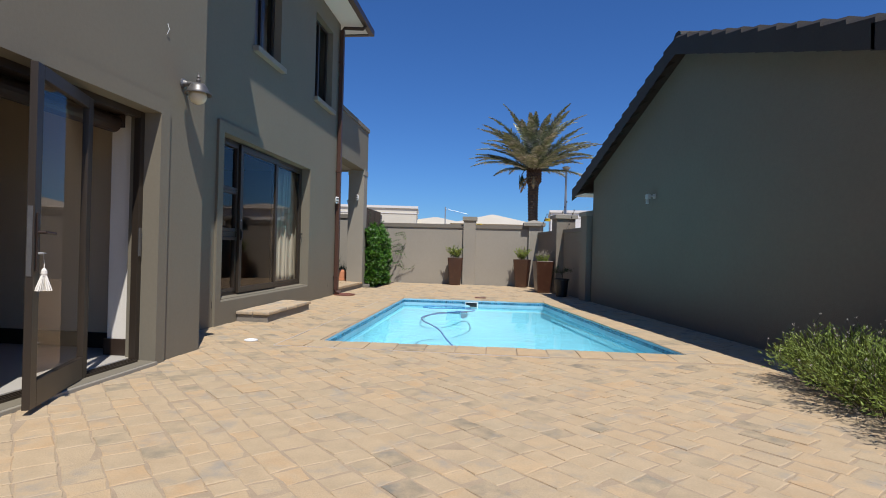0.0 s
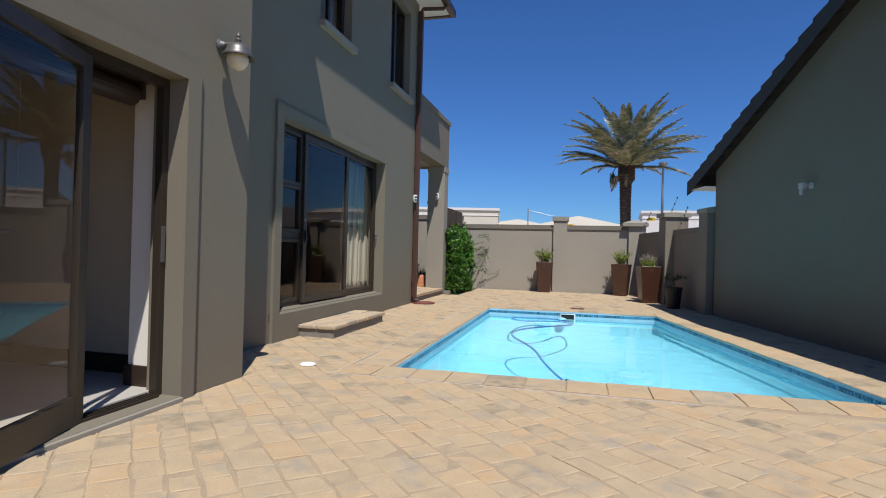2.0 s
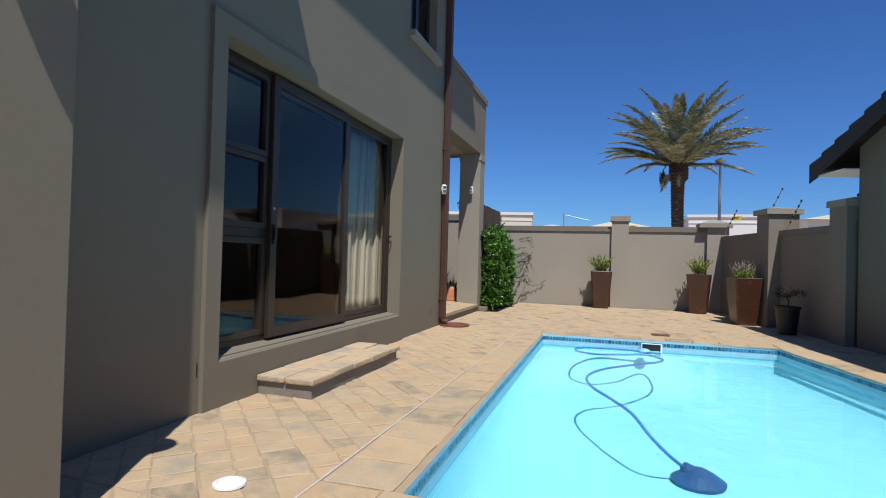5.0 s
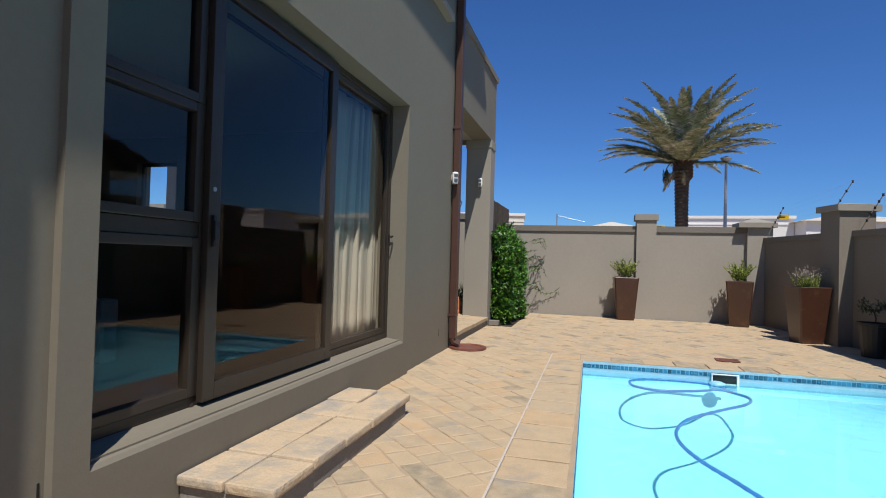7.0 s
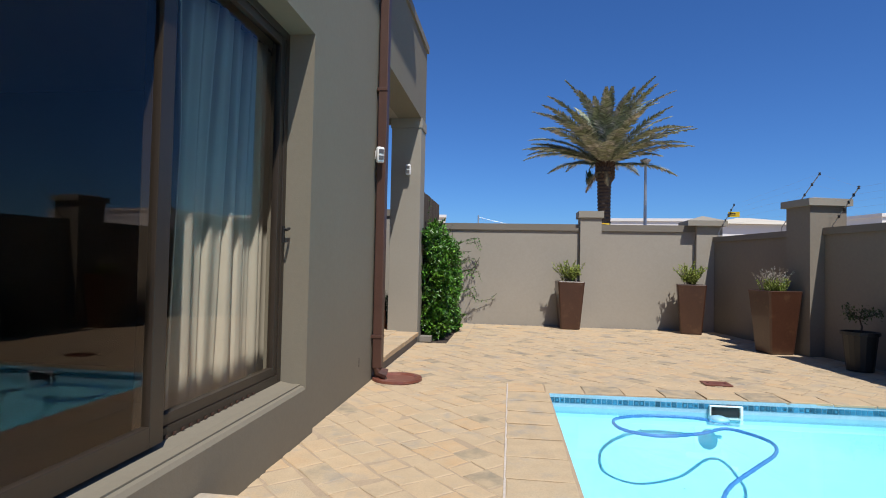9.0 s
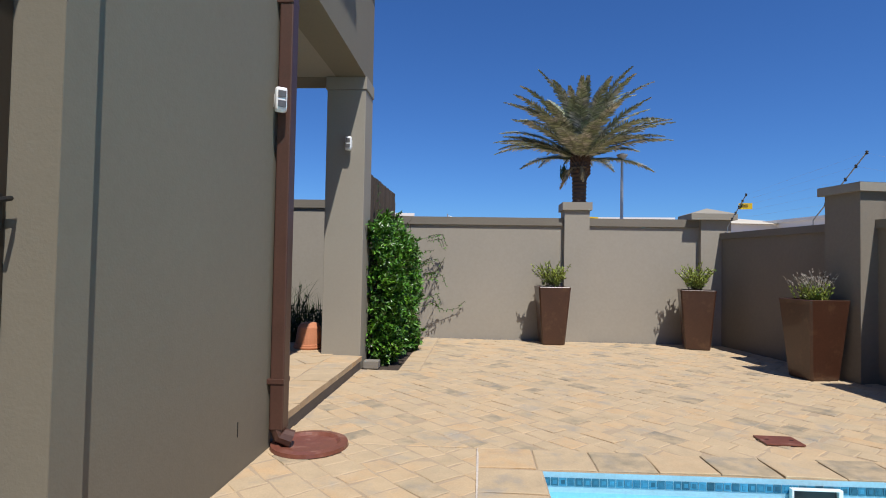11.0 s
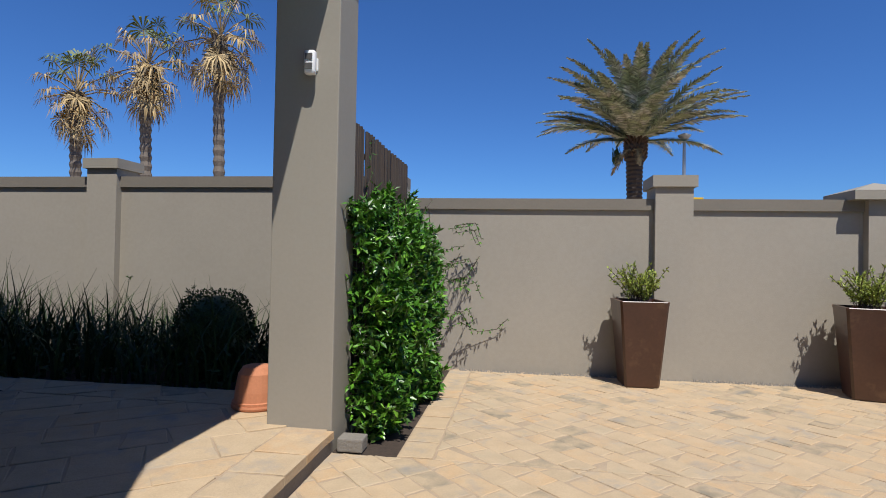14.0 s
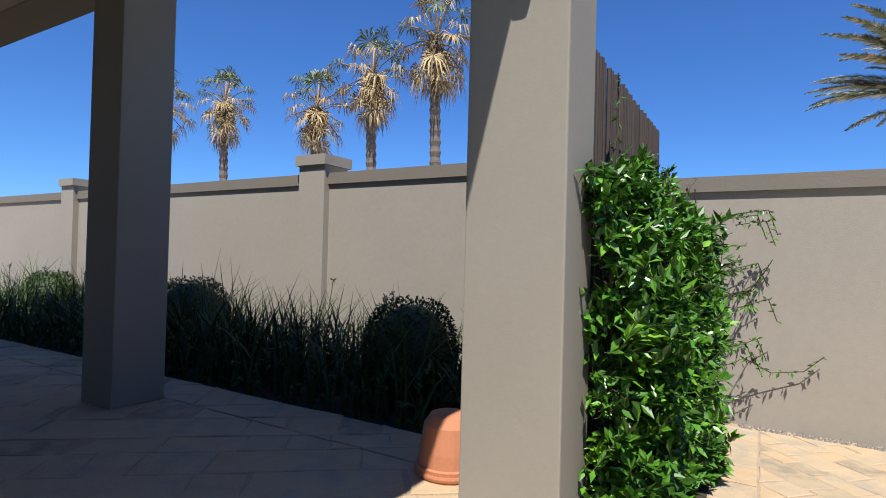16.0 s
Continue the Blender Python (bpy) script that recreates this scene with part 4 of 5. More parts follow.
        for k in range(40):
            leaf_quad(bl, e + rand_dir(r) * r.uniform(0, 0.08), rand_dir(r), Vector((0, 0, 1)), 0.04, 0.018)
    part("trunk", bs, BARK, t)
    part("leaves", bl, DARKLEAF, t, recalc=False)


black_pot()


def terracotta():
    p = tagged(empty("terracotta_pot", (-4.3, 14.73, PORCH_Z + 0.006)), "upturned terracotta pot on the porch paving beside the column", "terracotta pot")
    bm = bmesh.new()
    lathe(bm, [(0.165, 0.0), (0.168, 0.05), (0.155, 0.055), (0.15, 0.12), (0.13, 0.24), (0.1, 0.285), (0.05, 0.295)], 28)
    part("pot_body", bm, TERRACOTTA, p, smooth=False)
    bm = bmesh.new()
    lathe(bm, [(0.172, 0.008), (0.175, 0.02), (0.172, 0.032)], 28)
    part("rim_band", bm, TERRACOTTA, p)


terracotta()


# ---- step below the window ----
def step():
    s = tagged(empty("garden_step", (0, 0, 0)), "low plastered step topped with sandstone pavers below the window", "step")
    bm = bmesh.new()
    box(bm, X2 + 0.04, -3.12, 7.26, 8.9, -0.01, 0.1, 0.008)
    part("step_base", bm, STEPGREY, s)
    r = random.Random(4)
    ys = [7.23, 7.57, 7.91, 8.25, 8.59, 8.94]
    for i in range(5):
        for a, b in ((X2 + 0.042, -3.34), (-3.335, -3.09)):
            bm = bmesh.new()
            box(bm, a, b - r.uniform(0, 0.01), ys[i] + 0.004, ys[i + 1] - 0.004, 0.101, 0.15 + r.uniform(-0.004, 0.006), 0.013)
            part("paver", bm, STEPSTONE, s)


STEPSTONE = mat("step_sandstone", (0.52, 0.4, 0.265), 0.85, noise_scale=5, vary=0.2, fine=80, bump=0.7, bump_scale=40, spec=0.2, stain_or_shine=(0.34, 0.31, 0.26), patch_scale=4.5, patch_low=0.47)
STEPGREY = mat("step_mortar", (0.22, 0.2, 0.17), 0.9, noise_scale=5, vary=0.2, bump=0.5)
step()


def porch():
    # porch slab edge in plaster with a paved top on a mortar bed
    tagged(boxob("porch_mortar_bed", (-13, X2 - 0.02, YE + 0.004, PN + 0.006, 0.102, 0.1465), SOIL), kind="structure")
    tagged(boxob("porch_mortar_bed", (-13, -4.01, PN + 0.016, 15.14, 0.102, 0.1465), SOIL), kind="structure")
    tagged(boxob("porch_floor", (-13, X2 + 0.0, YE + 0.001, PN + 0.01, -0.05, 0.1), STEPGREY), kind="structure")
    tagged(boxob("porch_floor_garden", (-13, -4.0, PN + 0.012, 15.15, -0.05, 0.1), STEPGREY), kind="structure")


porch()


# ---- creeper and lath screen ----
def screen():
    s = tagged(empty("lath_screen", (-3.66, 14.76, 0)), "dark weathered wooden lath screen standing behind the creeper", "screen")
    r = random.Random(11)
    n = 36
    base = None
    for i in range(n):
        bm = bmesh.new()
        w = r.uniform(0.011, 0.016)
        lean = -0.03 + r.uniform(-0.04, 0.04)
        top = 2.2 + r.uniform(-0.006, 0.006)
        y = i * 2.02 / n
        tube(bm, [(0, y, 0.02), (r.uniform(-0.006, 0.006), y + lean * 0.5, 1.1), (0, y + lean, top)], w, 5)
        part("lath", bm, LATH, s)
    for z in (0.4, 1.2, 2.0):
        bm = bmesh.new()
        box(bm, -0.045, -0.018, 0, 2.08, z, z + 0.03)
        part("rail", bm, LATH, s)


screen()


def creeper():
    c_ob = tagged(empty("creeper", (-3.4, 15.4, 0)), "dense glossy green creeper climbing the lath screen beside porch column", "climbing plant")
    r = random.Random(21)
    bs, bl = bmesh.new(), bmesh.new()

    def top(y):
        return 1.6 + 0.07 * (y - 14.7) + 0.09 * math.sin(y * 5) + 0.14 * noise.noise((y * 5, 0.0, 1.0))

    for i in range(60):
        y = r.uniform(14.7, 16.6)
        h = r.uniform(0.6, 1) * top(y)
        x = -3.5 + r.uniform(-0.05, 0.12)
        tube(bs, [(x, y, 0), (x + r.uniform(-0.08, 0.15), y + r.uniform(-0.1, 0.1), h * 0.5), (x + r.uniform(-0.1, 0.1), y + r.uniform(-0.15, 0.15), h)], 0.005, 4, False)
    # leaves grow in tufts round shoot ends, with dark gaps between
    for k in range(1050):
        y = r.uniform(14.52, 16.7)
        z = r.uniform(0.04, 1) * (top(y) + 0.06)
        width = 0.33 + 0.1 * math.exp(-((z - 0.8) / 0.6) ** 2) + 0.2 * noise.noise((y * 2.2, z * 2.6, 3.0))
        if z > top(y) - 0.35:
            width *= max(0.3, (top(y) + 0.1 - z) / 0.45)
        end = min(1.0, (y - 14.4) / 0.2, (16.8 - y) / 0.5)
        c = Vector((-3.62 + max(0.09, width) * max(0.2, end) * math.sqrt(r.uniform(0.2, 1.05)), y, z))
        axis = (rand_dir(r) * 0.8 + Vector((0.8, -0.4, 0.45))).normalized()
        stem0 = c - axis * 0.13
        tube(bs, [stem0, c + axis * 0.05], 0.002, 3, False)
        for q in range(r.randint(14, 22)):
            at = stem0.lerp(c + axis * 0.06, r.random())
            d = (rand_dir(r) + axis * 0.9).normalized()
            leaf_quad(bl, at, d, (rand_dir(r) * 0.6 + Vector((0.3, -0.3, 1))).normalized(), r.uniform(0.05, 0.085), r.uniform(0.024, 0.036))
    # the end that faces the porch column
    for k in range(150):
        y, z = r.uniform(14.62, 14.88), r.uniform(0.05, 1.55)
        c = Vector((-3.6 + r.uniform(0.0, 0.36) * (1 if z < 1.1 else 0.6), y, z))
        for q in range(18):
            d = (rand_dir(r) + Vector((0.3, -0.6, 0.2))).normalized()
            leaf_quad(bl, c + rand_dir(r) * r.uniform(0, 0.08), d, (rand_dir(r) * 0.6 + Vector((0.3, -0.3, 1))).normalized(), r.uniform(0.05, 0.08), r.uniform(0.022, 0.034))
    bf = bmesh.new()
    for k in range(26):
        y, z = r.uniform(14.75, 16.3), r.uniform(0.5, 1.7)
        c = Vector((-3.62 + 0.42 * r.uniform(0.8, 1.05), y, z)) if z < 1.4 else Vector((-3.58, y, z))
        for q in range(5):
            a = q * 1.2566
            leaf_quad(bf, c, Vector((0.25, math.cos(a), math.sin(a))).normalized(), Vector((1, 0, 0)), 0.014, 0.008)
    part("flowers", bf, WHITE, c_ob, "small white star flowers", recalc=False)["kind"] = "stuff"
    # loose shoots that wander up the screen and over the far wall
    shoots = [[(-3.6, 14.9, 1.6), (-3.56, 14.95, 1.85), (-3.58, 15.0, 2.12)], [(-3.5, 16.4, 1.5), (-3.45, 16.7, 1.75), (-3.4, 16.8, 1.85)]]
    for k in range(5):
        x0, z0 = -3.15 + r.uniform(-0.1, 0.1), r.uniform(0.35, 1.3)
        shoots.append([(x0 - 0.1, 16.6, z0), (x0 + 0.05, 17.02, z0 + r.uniform(0.0, 0.15)), (x0 + r.uniform(0.1, 0.22), 17.05, z0 + r.uniform(0.1, 0.4))])
    shoots.append([(-3.1, 16.9, 0.55), (-2.9, 17.02, 0.43), (-2.7, 17.05, 0.46), (-2.58, 17.05, 0.58)])
    for k in range(9):
        x0, z0 = -3.15 + r.uniform(-0.1, 0.15), r.uniform(0.4, 1.6)
        shoots.append([(x0 - 0.1, 16.5, z0), (x0 + 0.08, 16.85, z0 + 0.05), (x0 + 0.14, 16.98, z0 - 0.12)])
    for s in shoots:
        P = [Vector(p) for p in s]
        tube(bs, P, 0.0035, 4, False)
        for a, b in zip(P, P[1:]):
            m = max(3, int((b - a).length / 0.028))
            for q in range(m):
                leaf_quad(bl, a.lerp(b, (q + r.random()) / m), (rand_dir(r) + Vector((0, -0.4, -0.5))).normalized(), rand_dir(r, 1), r.uniform(0.03, 0.06), r.uniform(0.014, 0.025))
    part("stem", bs, BARK, c_ob)["kind"] = "stuff"
    part("foliage", bl, LEAF, c_ob, "glossy dark and bright green leaves", recalc=False)
    for ch in c_ob.children:
        ch.location = -c_ob.location
    tagged(boxob("creeper_bed_soil", (-3.62, BED_X - 0.004, BED_Y, 17.0, -0.04, -0.002), SOILDARK), kind="structure")


creeper()


def loose_brick():
    b = boxob("loose_brick", (-3.585, -3.42, BED_Y, 14.5, 0.006, 0.09), PAVERGREY, bevel=0.01)
    tagged(b, "loose grey concrete brick on the paving beside the column", "brick")


PAVERGREY = mat("concrete_grey", (0.22, 0.2, 0.17), 0.9, noise_scale=8, vary=0.2, bump=0.5)
loose_brick()


# ---- shrub at the near right ----
def shrub_right():
    c = tagged(empty("lavender_bush", (2.9, 4.4, 0)), "wide low grey-green bush with pale flowers beside the paving", "bush")
    r = random.Random(33)
    bs, bl, bf = bmesh.new(), bmesh.new(), bmesh.new()
    for i in range(1700):
        cx, cy = r.choice(((2.92, 4.75), (2.85, 4.1), (2.85, 3.3), (3.1, 2.6), (3.3, 4.2)))
        a, rad = r.uniform(0, 6.283), 0.62 * math.sqrt(r.random())
        d = Vector((math.cos(a) * rad, math.sin(a) * rad, 0))
        H = 0.52 * math.sqrt(max(0.05, 1 - (rad / 0.68) ** 2)) * r.uniform(0.75, 1.08)
        p0 = Vector((cx, cy, 0)) + d * 0.35
        p2 = Vector((cx, cy, H)) + d
        p1 = p0.lerp(p2, 0.5) + Vector((0, 0, 0.05))
        if i % 3 == 0:
            tube(bs, [p0, p1, p2], 0.0025, 3, False)
        for k in range(24):
            t = r.uniform(0.15, 1)
            b = p0.lerp(p1, t * 2) if t < 0.5 else p1.lerp(p2, t * 2 - 1)
            leaf_quad(bl, b + rand_dir(r) * 0.025, ((p2 - p0).normalized() + rand_dir(r) * 0.8).normalized(), rand_dir(r), r.uniform(0.025, 0.06), 0.011)
        if i % 9 == 0:
            e = p2 + Vector((r.uniform(-0.05, 0.05), r.uniform(-0.05, 0.05), r.uniform(0.05, 0.13)))
            tube(bs, [p2, e], 0.0015, 3, False)
            for k in range(4):
                leaf_quad(bf, e + rand_dir(r) * 0.008, rand_dir(r, 1), rand_dir(r), 0.014, 0.009)
    part("stem", bs, BARK, c)
    part("leaves", bl, SHRUB, c, recalc=False)
    part("flowers", bf, DRYFLOWER, c, "pale dry flower tips", recalc=False)["kind"] = "stuff"
    for ch in c.children:
        ch.location = -c.location


shrub_right()


# ---- garden bed behind the porch ----
def garden():
    tagged(boxob("soil_bed", (-16, -3.72, 15.16, YF - 0.01, -0.04, 0.07), SOILDARK), kind="structure")
    r = random.Random(44)
    for x, y, rad, h in ((-5.36, 15.95, 0.36, 0.82), (-8.5, 16.2, 0.4, 0.84), (-11.7, 16.2, 0.34, 0.8)):
        b = tagged(empty("box_ball", (x, y, 0.06)), "clipped round dark green box shrub in the garden bed", "clipped shrub", "box balls")
        bl, bs = bmesh.new(), bmesh.new()
        tube(bs, [(0, 0, 0), (0, 0, h * 0.6)], 0.02, 6)
        core = bmesh.new()
        bmesh.ops.create_icosphere(core, subdivisions=3, radius=1.0, matrix=Matrix.Translation((0, 0, h * 0.47)) @ Matrix.Diagonal((rad * 0.92, rad * 0.92, h * 0.47, 1)))
        part("core", core, DARKLEAF, b)
        for i in range(5200):
            v = rand_dir(r)
            k = r.uniform(0.92, 1.02)
            z = (v.z * 0.5 + 0.5) * h * 0.98
            f = math.sin(math.acos(max(-1, min(1, v.z)))) ** 0.6
            a = math.atan2(v.y, v.x)
            q = Vector((math.cos(a) * rad * f * k, math.sin(a) * rad * f * k, z * k + 0.01))
            leaf_quad(bl, q, (v + rand_dir(r) * 0.8).normalized(), rand_dir(r, 1), 0.03, 0.018)
        part("trunk", bs, BARK, b)
        part("leaves", bl, DARKLEAF, b, recalc=False)
    bl = bmesh.new()
    for i in range(2300):
        x = r.uniform(-13.5, -3.85)
        y = r.uniform(15.3, 16.8)
        if any(math.hypot(x - a, y - b) < 0.36 for a, b in ((-5.36, 15.95), (-8.5, 16.2), (-11.7, 16.2))):
            continue
        near = 1 if x < -4.9 else 0.75
        L = r.uniform(0.55, 0.95) * near * (1 + 0.45 * noise.noise((x * 1.7, y * 1.7, 0.0)))
        a = r.uniform(0, 6.283)
        lean = r.uniform(0.1, 0.95)
        p = Vector((x, y, 0.06))
        side = Vector((-math.sin(a), math.cos(a), 0)) * r.uniform(0.011, 0.02)
        prev = None
        for k in range(5):
            t = k / 4
            c = p + Vector((math.cos(a), math.sin(a), 0)) * lean * L * t * t + Vector((0, 0, 1)) * L * (t - 0.25 * lean * t * t)
            w = side * (1 - t * 0.95)
            cur = (bl.verts.new(c - w), bl.verts.new(c + w))
            if prev:
                bl.faces.new((prev[0], prev[1], cur[1], cur[0]))
            prev = cur
    for i in range(14):
        x, y, hh = r.uniform(-13.5, -4.2), r.uniform(15.5, 16.8), r.uniform(0.6, 0.95)
        a, b = Vector((x, y, 0.06)), Vector((x + r.uniform(-0.1, 0.1), y + r.uniform(-0.1, 0.1), hh * (0.8 if x > -4.9 else 1)))
        tube(bl, [a, b], 0.004, 3, False)
        for k in range(14):
            leaf_quad(bl, b, (rand_dir(r) + Vector((0, 0, 0.3))).normalized(), rand_dir(r), r.uniform(0.03, 0.06), 0.012)
    for i in range(7500):
        x, y = r.uniform(-13.5, -3.85), r.uniform(15.25, 16.9)
        z = 0.08 + r.random() ** 1.3 * 0.42
        leaf_quad(bl, Vector((x, y, z)), rand_dir(r, 0.4), rand_dir(r, 1), r.uniform(0.05, 0.1), 0.03)
    tagged(part("strap_leaf_plants", bl, DARKLEAF, recalc=False), "mass of dark green strap-leaved plants in the garden bed", "border plants", kind="stuff")


garden()


# ---- trees, street, far houses ----
def frond(bl, bs, base, az, el, L, droop, r, nleaf=46, width=0.46):
    """One feather-shaped frond that arches outward."""
    hz = Vector((math.cos(az), math.sin(az), 0))
    pts = []
    p = Vector(base)
    e = el
    n = 12
    for i in range(n + 1):
        pts.append(p.copy())
        e -= droop / n * (0.4 + 1.2 * i / n)
        p += (hz * math.cos(e) + Vector((0, 0, 1)) * math.sin(e)) * L / n
    tube(bs, pts, [0.035 * (1 - 0.85 * i / n) for i in range(n + 1)], 4, False)
    side = Vector((-hz.y, hz.x, 0))
    for k in range(nleaf):
        t = 0.12 + 0.88 * k / nleaf
        f = t * n
        i = min(int(f), n - 1)
        c = pts[i].lerp(pts[i + 1], f - i)
        d = (pts[i + 1] - pts[i]).normalized()
        up = side.cross(d)
        if up.z < 0:
            up = -up
        ll = width * (math.sin(math.pi * min(1, t * 0.9 + 0.12)) * 0.85 + 0.2) * r.uniform(0.8, 1.15)
        for s in (-1, 1):
            q = (side * s * r.uniform(0.6, 0.95) + d * r.uniform(0.6, 0.95) + up * r.uniform(0.0, 0.55)).normalized()
            tip = c + q * ll + Vector((0, 0, -0.3 * ll))
            w = d * 0.034
            bl.faces.new((bl.verts.new(c - w), bl.verts.new(c + w), bl.verts.new(c.lerp(tip, 0.6) + w + up * 0.02), bl.verts.new(tip)))


def date_palm():
    t = tagged(empty("date_palm", (2.1, 33.5, 0)), "tall feather palm with rough trunk and grey-green arching fronds", "palm tree")
    r = random.Random(55)
    H = 5.9
    bm = bmesh.new()
    pts, rr = [], []
    for i in range(70):
        z = H * i / 69
        pts.append((0.03 * math.sin(z), 0, z))
        rr.append((0.31 if i % 2 else 0.355) * (1.0 - 0.12 * math.sin(z * 0.6)) + (0.07 if z > H - 0.6 else 0))
    tube(bm, pts, rr, 12)
    part("trunk", bm, BARK, t)
    bm = bmesh.new()
    for i in range(110):
        a = i * 2.4
        z = H - 0.75 + 0.95 * i / 110
        d = Vector((math.cos(a), math.sin(a), 0))
        tube(bm, [d * 0.22 + Vector((0, 0, z)), d * 0.46 + Vector((0, 0, z + 0.3))], [0.06, 0.035], 4)
    part("leaf_base", bm, LEAFBASE, t)
    bl, bs = bmesh.new(), bmesh.new()
    n = 62
    for i in range(n):
        u = i / (n - 1)
        el = radians(17 + 66 * u ** 1.2) + r.uniform(-0.12, 0.12)
        frond(bl, bs, (0, 0, H + 0.1), i * 2.39996 + r.uniform(-0.3, 0.3), el, r.uniform(3.7, 4.5) + 0.25 * u, r.uniform(0.6, 1.1) * (0.7 + 0.5 * u), r, 130, 0.5)
    part("frond_ribs", bs, FROND, t)
    part("fronds", bl, FROND, t, recalc=False)
    bl, bs = bmesh.new(), bmesh.new()
    for i in range(3):
        frond(bl, bs, (0, 0, H - 0.1), r.uniform(0, 6.28), radians(-15), 1.7, 0.9, r, 34, 0.35)
    part("dead_fronds", bl, DRYFROND, t, "dry tan lower fronds", recalc=False)
    part("dead_ribs", bs, DRYFROND, t)
    bm = bmesh.new()
    for i in range(120):
        leaf_quad(bm, Vector((-0.75 + r.gauss(0, 0.07), 0, H - 0.35 + r.uniform(-0.3, 0.3))), Vector((r.gauss(0, 0.2), r.gauss(0, 0.2), -1)).normalized(), rand_dir(r), 0.24, 0.06)
    tube(bm, [(-0.35, 0, H + 0.3), (-0.6, 0, H + 0.15), (-0.75, 0, H - 0.1)], 0.025, 5)
    part("fruit_stalk", bm, DARKLEAF, t, "dark hanging fruit stalk", recalc=False)


LEAFBASE = mat("palm_leaf_base", (0.1, 0.055, 0.028), 0.85, noise_scale=5, vary=0.3)
date_palm()


def fan_leaf(bm, c, d, n, R, r, droop):
    """A pleated fan leaf: narrow segments from one point."""
    side = d.cross(n).normalized()
    for k in range(17):
        a = (k - 8) / 8 * 2.1 + r.uniform(-0.1, 0.1)
        q = d * math.cos(a) + side * math.sin(a)
        s = side * math.cos(a) - d * math.sin(a)
        L = R * r.uniform(0.7, 1.1)
        m = c + q * L * 0.6 + n * r.uniform(-0.05, 0.1) * R
        e = c + q * L * r.uniform(0.8, 1.0) - Vector((r.uniform(-0.1, 0.1), r.uniform(-0.1, 0.1), droop * r.uniform(0.5, 1.2))) * L
        w = R * 0.045
        b = bm.verts.new(c)
        m1, m2 = bm.verts.new(m + s * w), bm.verts.new(m - s * w)
        bm.faces.new((b, m1, m2))
        bm.faces.new((m1, bm.verts.new(e), m2))


def fan_palm(at, h, seed, size):
    t = tagged(empty("fan_palm", at), "tall thin fan palm with dry tan leaves below green crown", "palm tree", "fan palms")
    r = random.Random(seed)
    bm = bmesh.new()
    n = 50
    tube(bm, [(0.05 * math.sin(i * 0.1), 0, h * i / n) for i in range(n + 1)], [(0.13 if i % 2 else 0.16) * (1 + 0.4 * (i > 44)) for i in range(n + 1)], 10)
    part("trunk", bm, PALEBARK, t, "grey-brown ringed trunk")
    bg, bd, bs = bmesh.new(), bmesh.new(), bmesh.new()
    for i in range(36):
        u = i / 35
        az = i * 2.39996 + r.uniform(-0.3, 0.3)
        el = radians(78 - 150 * u) + r.uniform(-0.15, 0.15)
        hz = Vector((math.cos(az), math.sin(az), 0))
        d = (hz * math.cos(el) + Vector((0, 0, math.sin(el)))).normalized()
        st = Vector((0, 0, h + 0.1 - 0.5 * u))
        L = (0.95 if u < 0.55 else 0.75) * size * r.uniform(0.8, 1.15)
        c = st + d * L + Vector((0, 0, -0.2 * u))
        tube(bs, [st, st + d * L * 0.5 + Vector((0, 0, 0.05)), c], 0.018, 4, False)
        d2 = (d + Vector((0, 0, -0.5 - 0.5 * u))).normalized()
        nn = d2.cross(Vector((-hz.y, hz.x, 0))).normalized()
        dry = u > 0.36 or r.random() < 0.3
        fan_leaf(bd if dry else bg, c, d2, nn, (0.5 if dry else 0.58) * size * r.uniform(0.8, 1.1), r, 0.6 if dry else 0.35)
    for i in range(20):
        az = r.uniform(0, 6.283)
        hz = Vector((math.cos(az), math.sin(az), 0))
        c = Vector((0, 0, h - r.uniform(0.0, 0.75))) + hz * 0.16
        fan_leaf(bd, c, (hz * 0.3 - Vector((0, 0, 1))).normalized(), hz, 0.5 * size, r, 0.1)
    part("leaf_stalk", bs, DRYFROND, t)
    part("green_leaves", bg, FANGREEN, t, "green pleated fan leaves", recalc=False)
    part("dry_leaves", bd, DRYFROND, t, "dry tan hanging leaves", recalc=False)


PALEBARK = mat("fan_palm_bark", (0.15, 0.125, 0.1), 0.9, noise_scale=5, vary=0.4, fine=14, bump=0.6, bump_scale=16)
FANGREEN = mat("fan_leaf_green", (0.13, 0.16, 0.035), 0.6, noise_scale=1.2, vary=0.25, island=0.3)
fan_palm((-19.6, 25.0, 0), 6.5, 61, 0.9)
fan_palm((-15.15, 25.0, 0), 5.8, 62, 0.95)
fan_palm((-12.95, 25.0, 0), 6.5, 63, 1.0)
fan_palm((-10.75, 25.0, 0), 7.25, 64, 1.05)
fan_palm((-23.5, 25.0, 0), 6.9, 65, 1.1)




def street_lamp(at, h):
    t = tagged(empty("street_lamp", at), "grey street lamp post with a bowl lantern beyond the wall", "street lamp")
    bm = bmesh.new()
    tube(bm, [(0, 0, 0), (0, 0, h)], [0.1, 0.06], 10)
    part("post", bm, STEEL, t)
    bm = bmesh.new()
    lathe(bm, [(0.07, 0.0), (0.12, 0.08), (0.24, 0.22), (0.26, 0.27), (0.1, 0.33), (0.03, 0.36)], 18, at=(0, 0, h))
    part("lantern", bm, LANTERN, t, smooth=True)


street_lamp((4.1, 34.0, 0), 6.1)


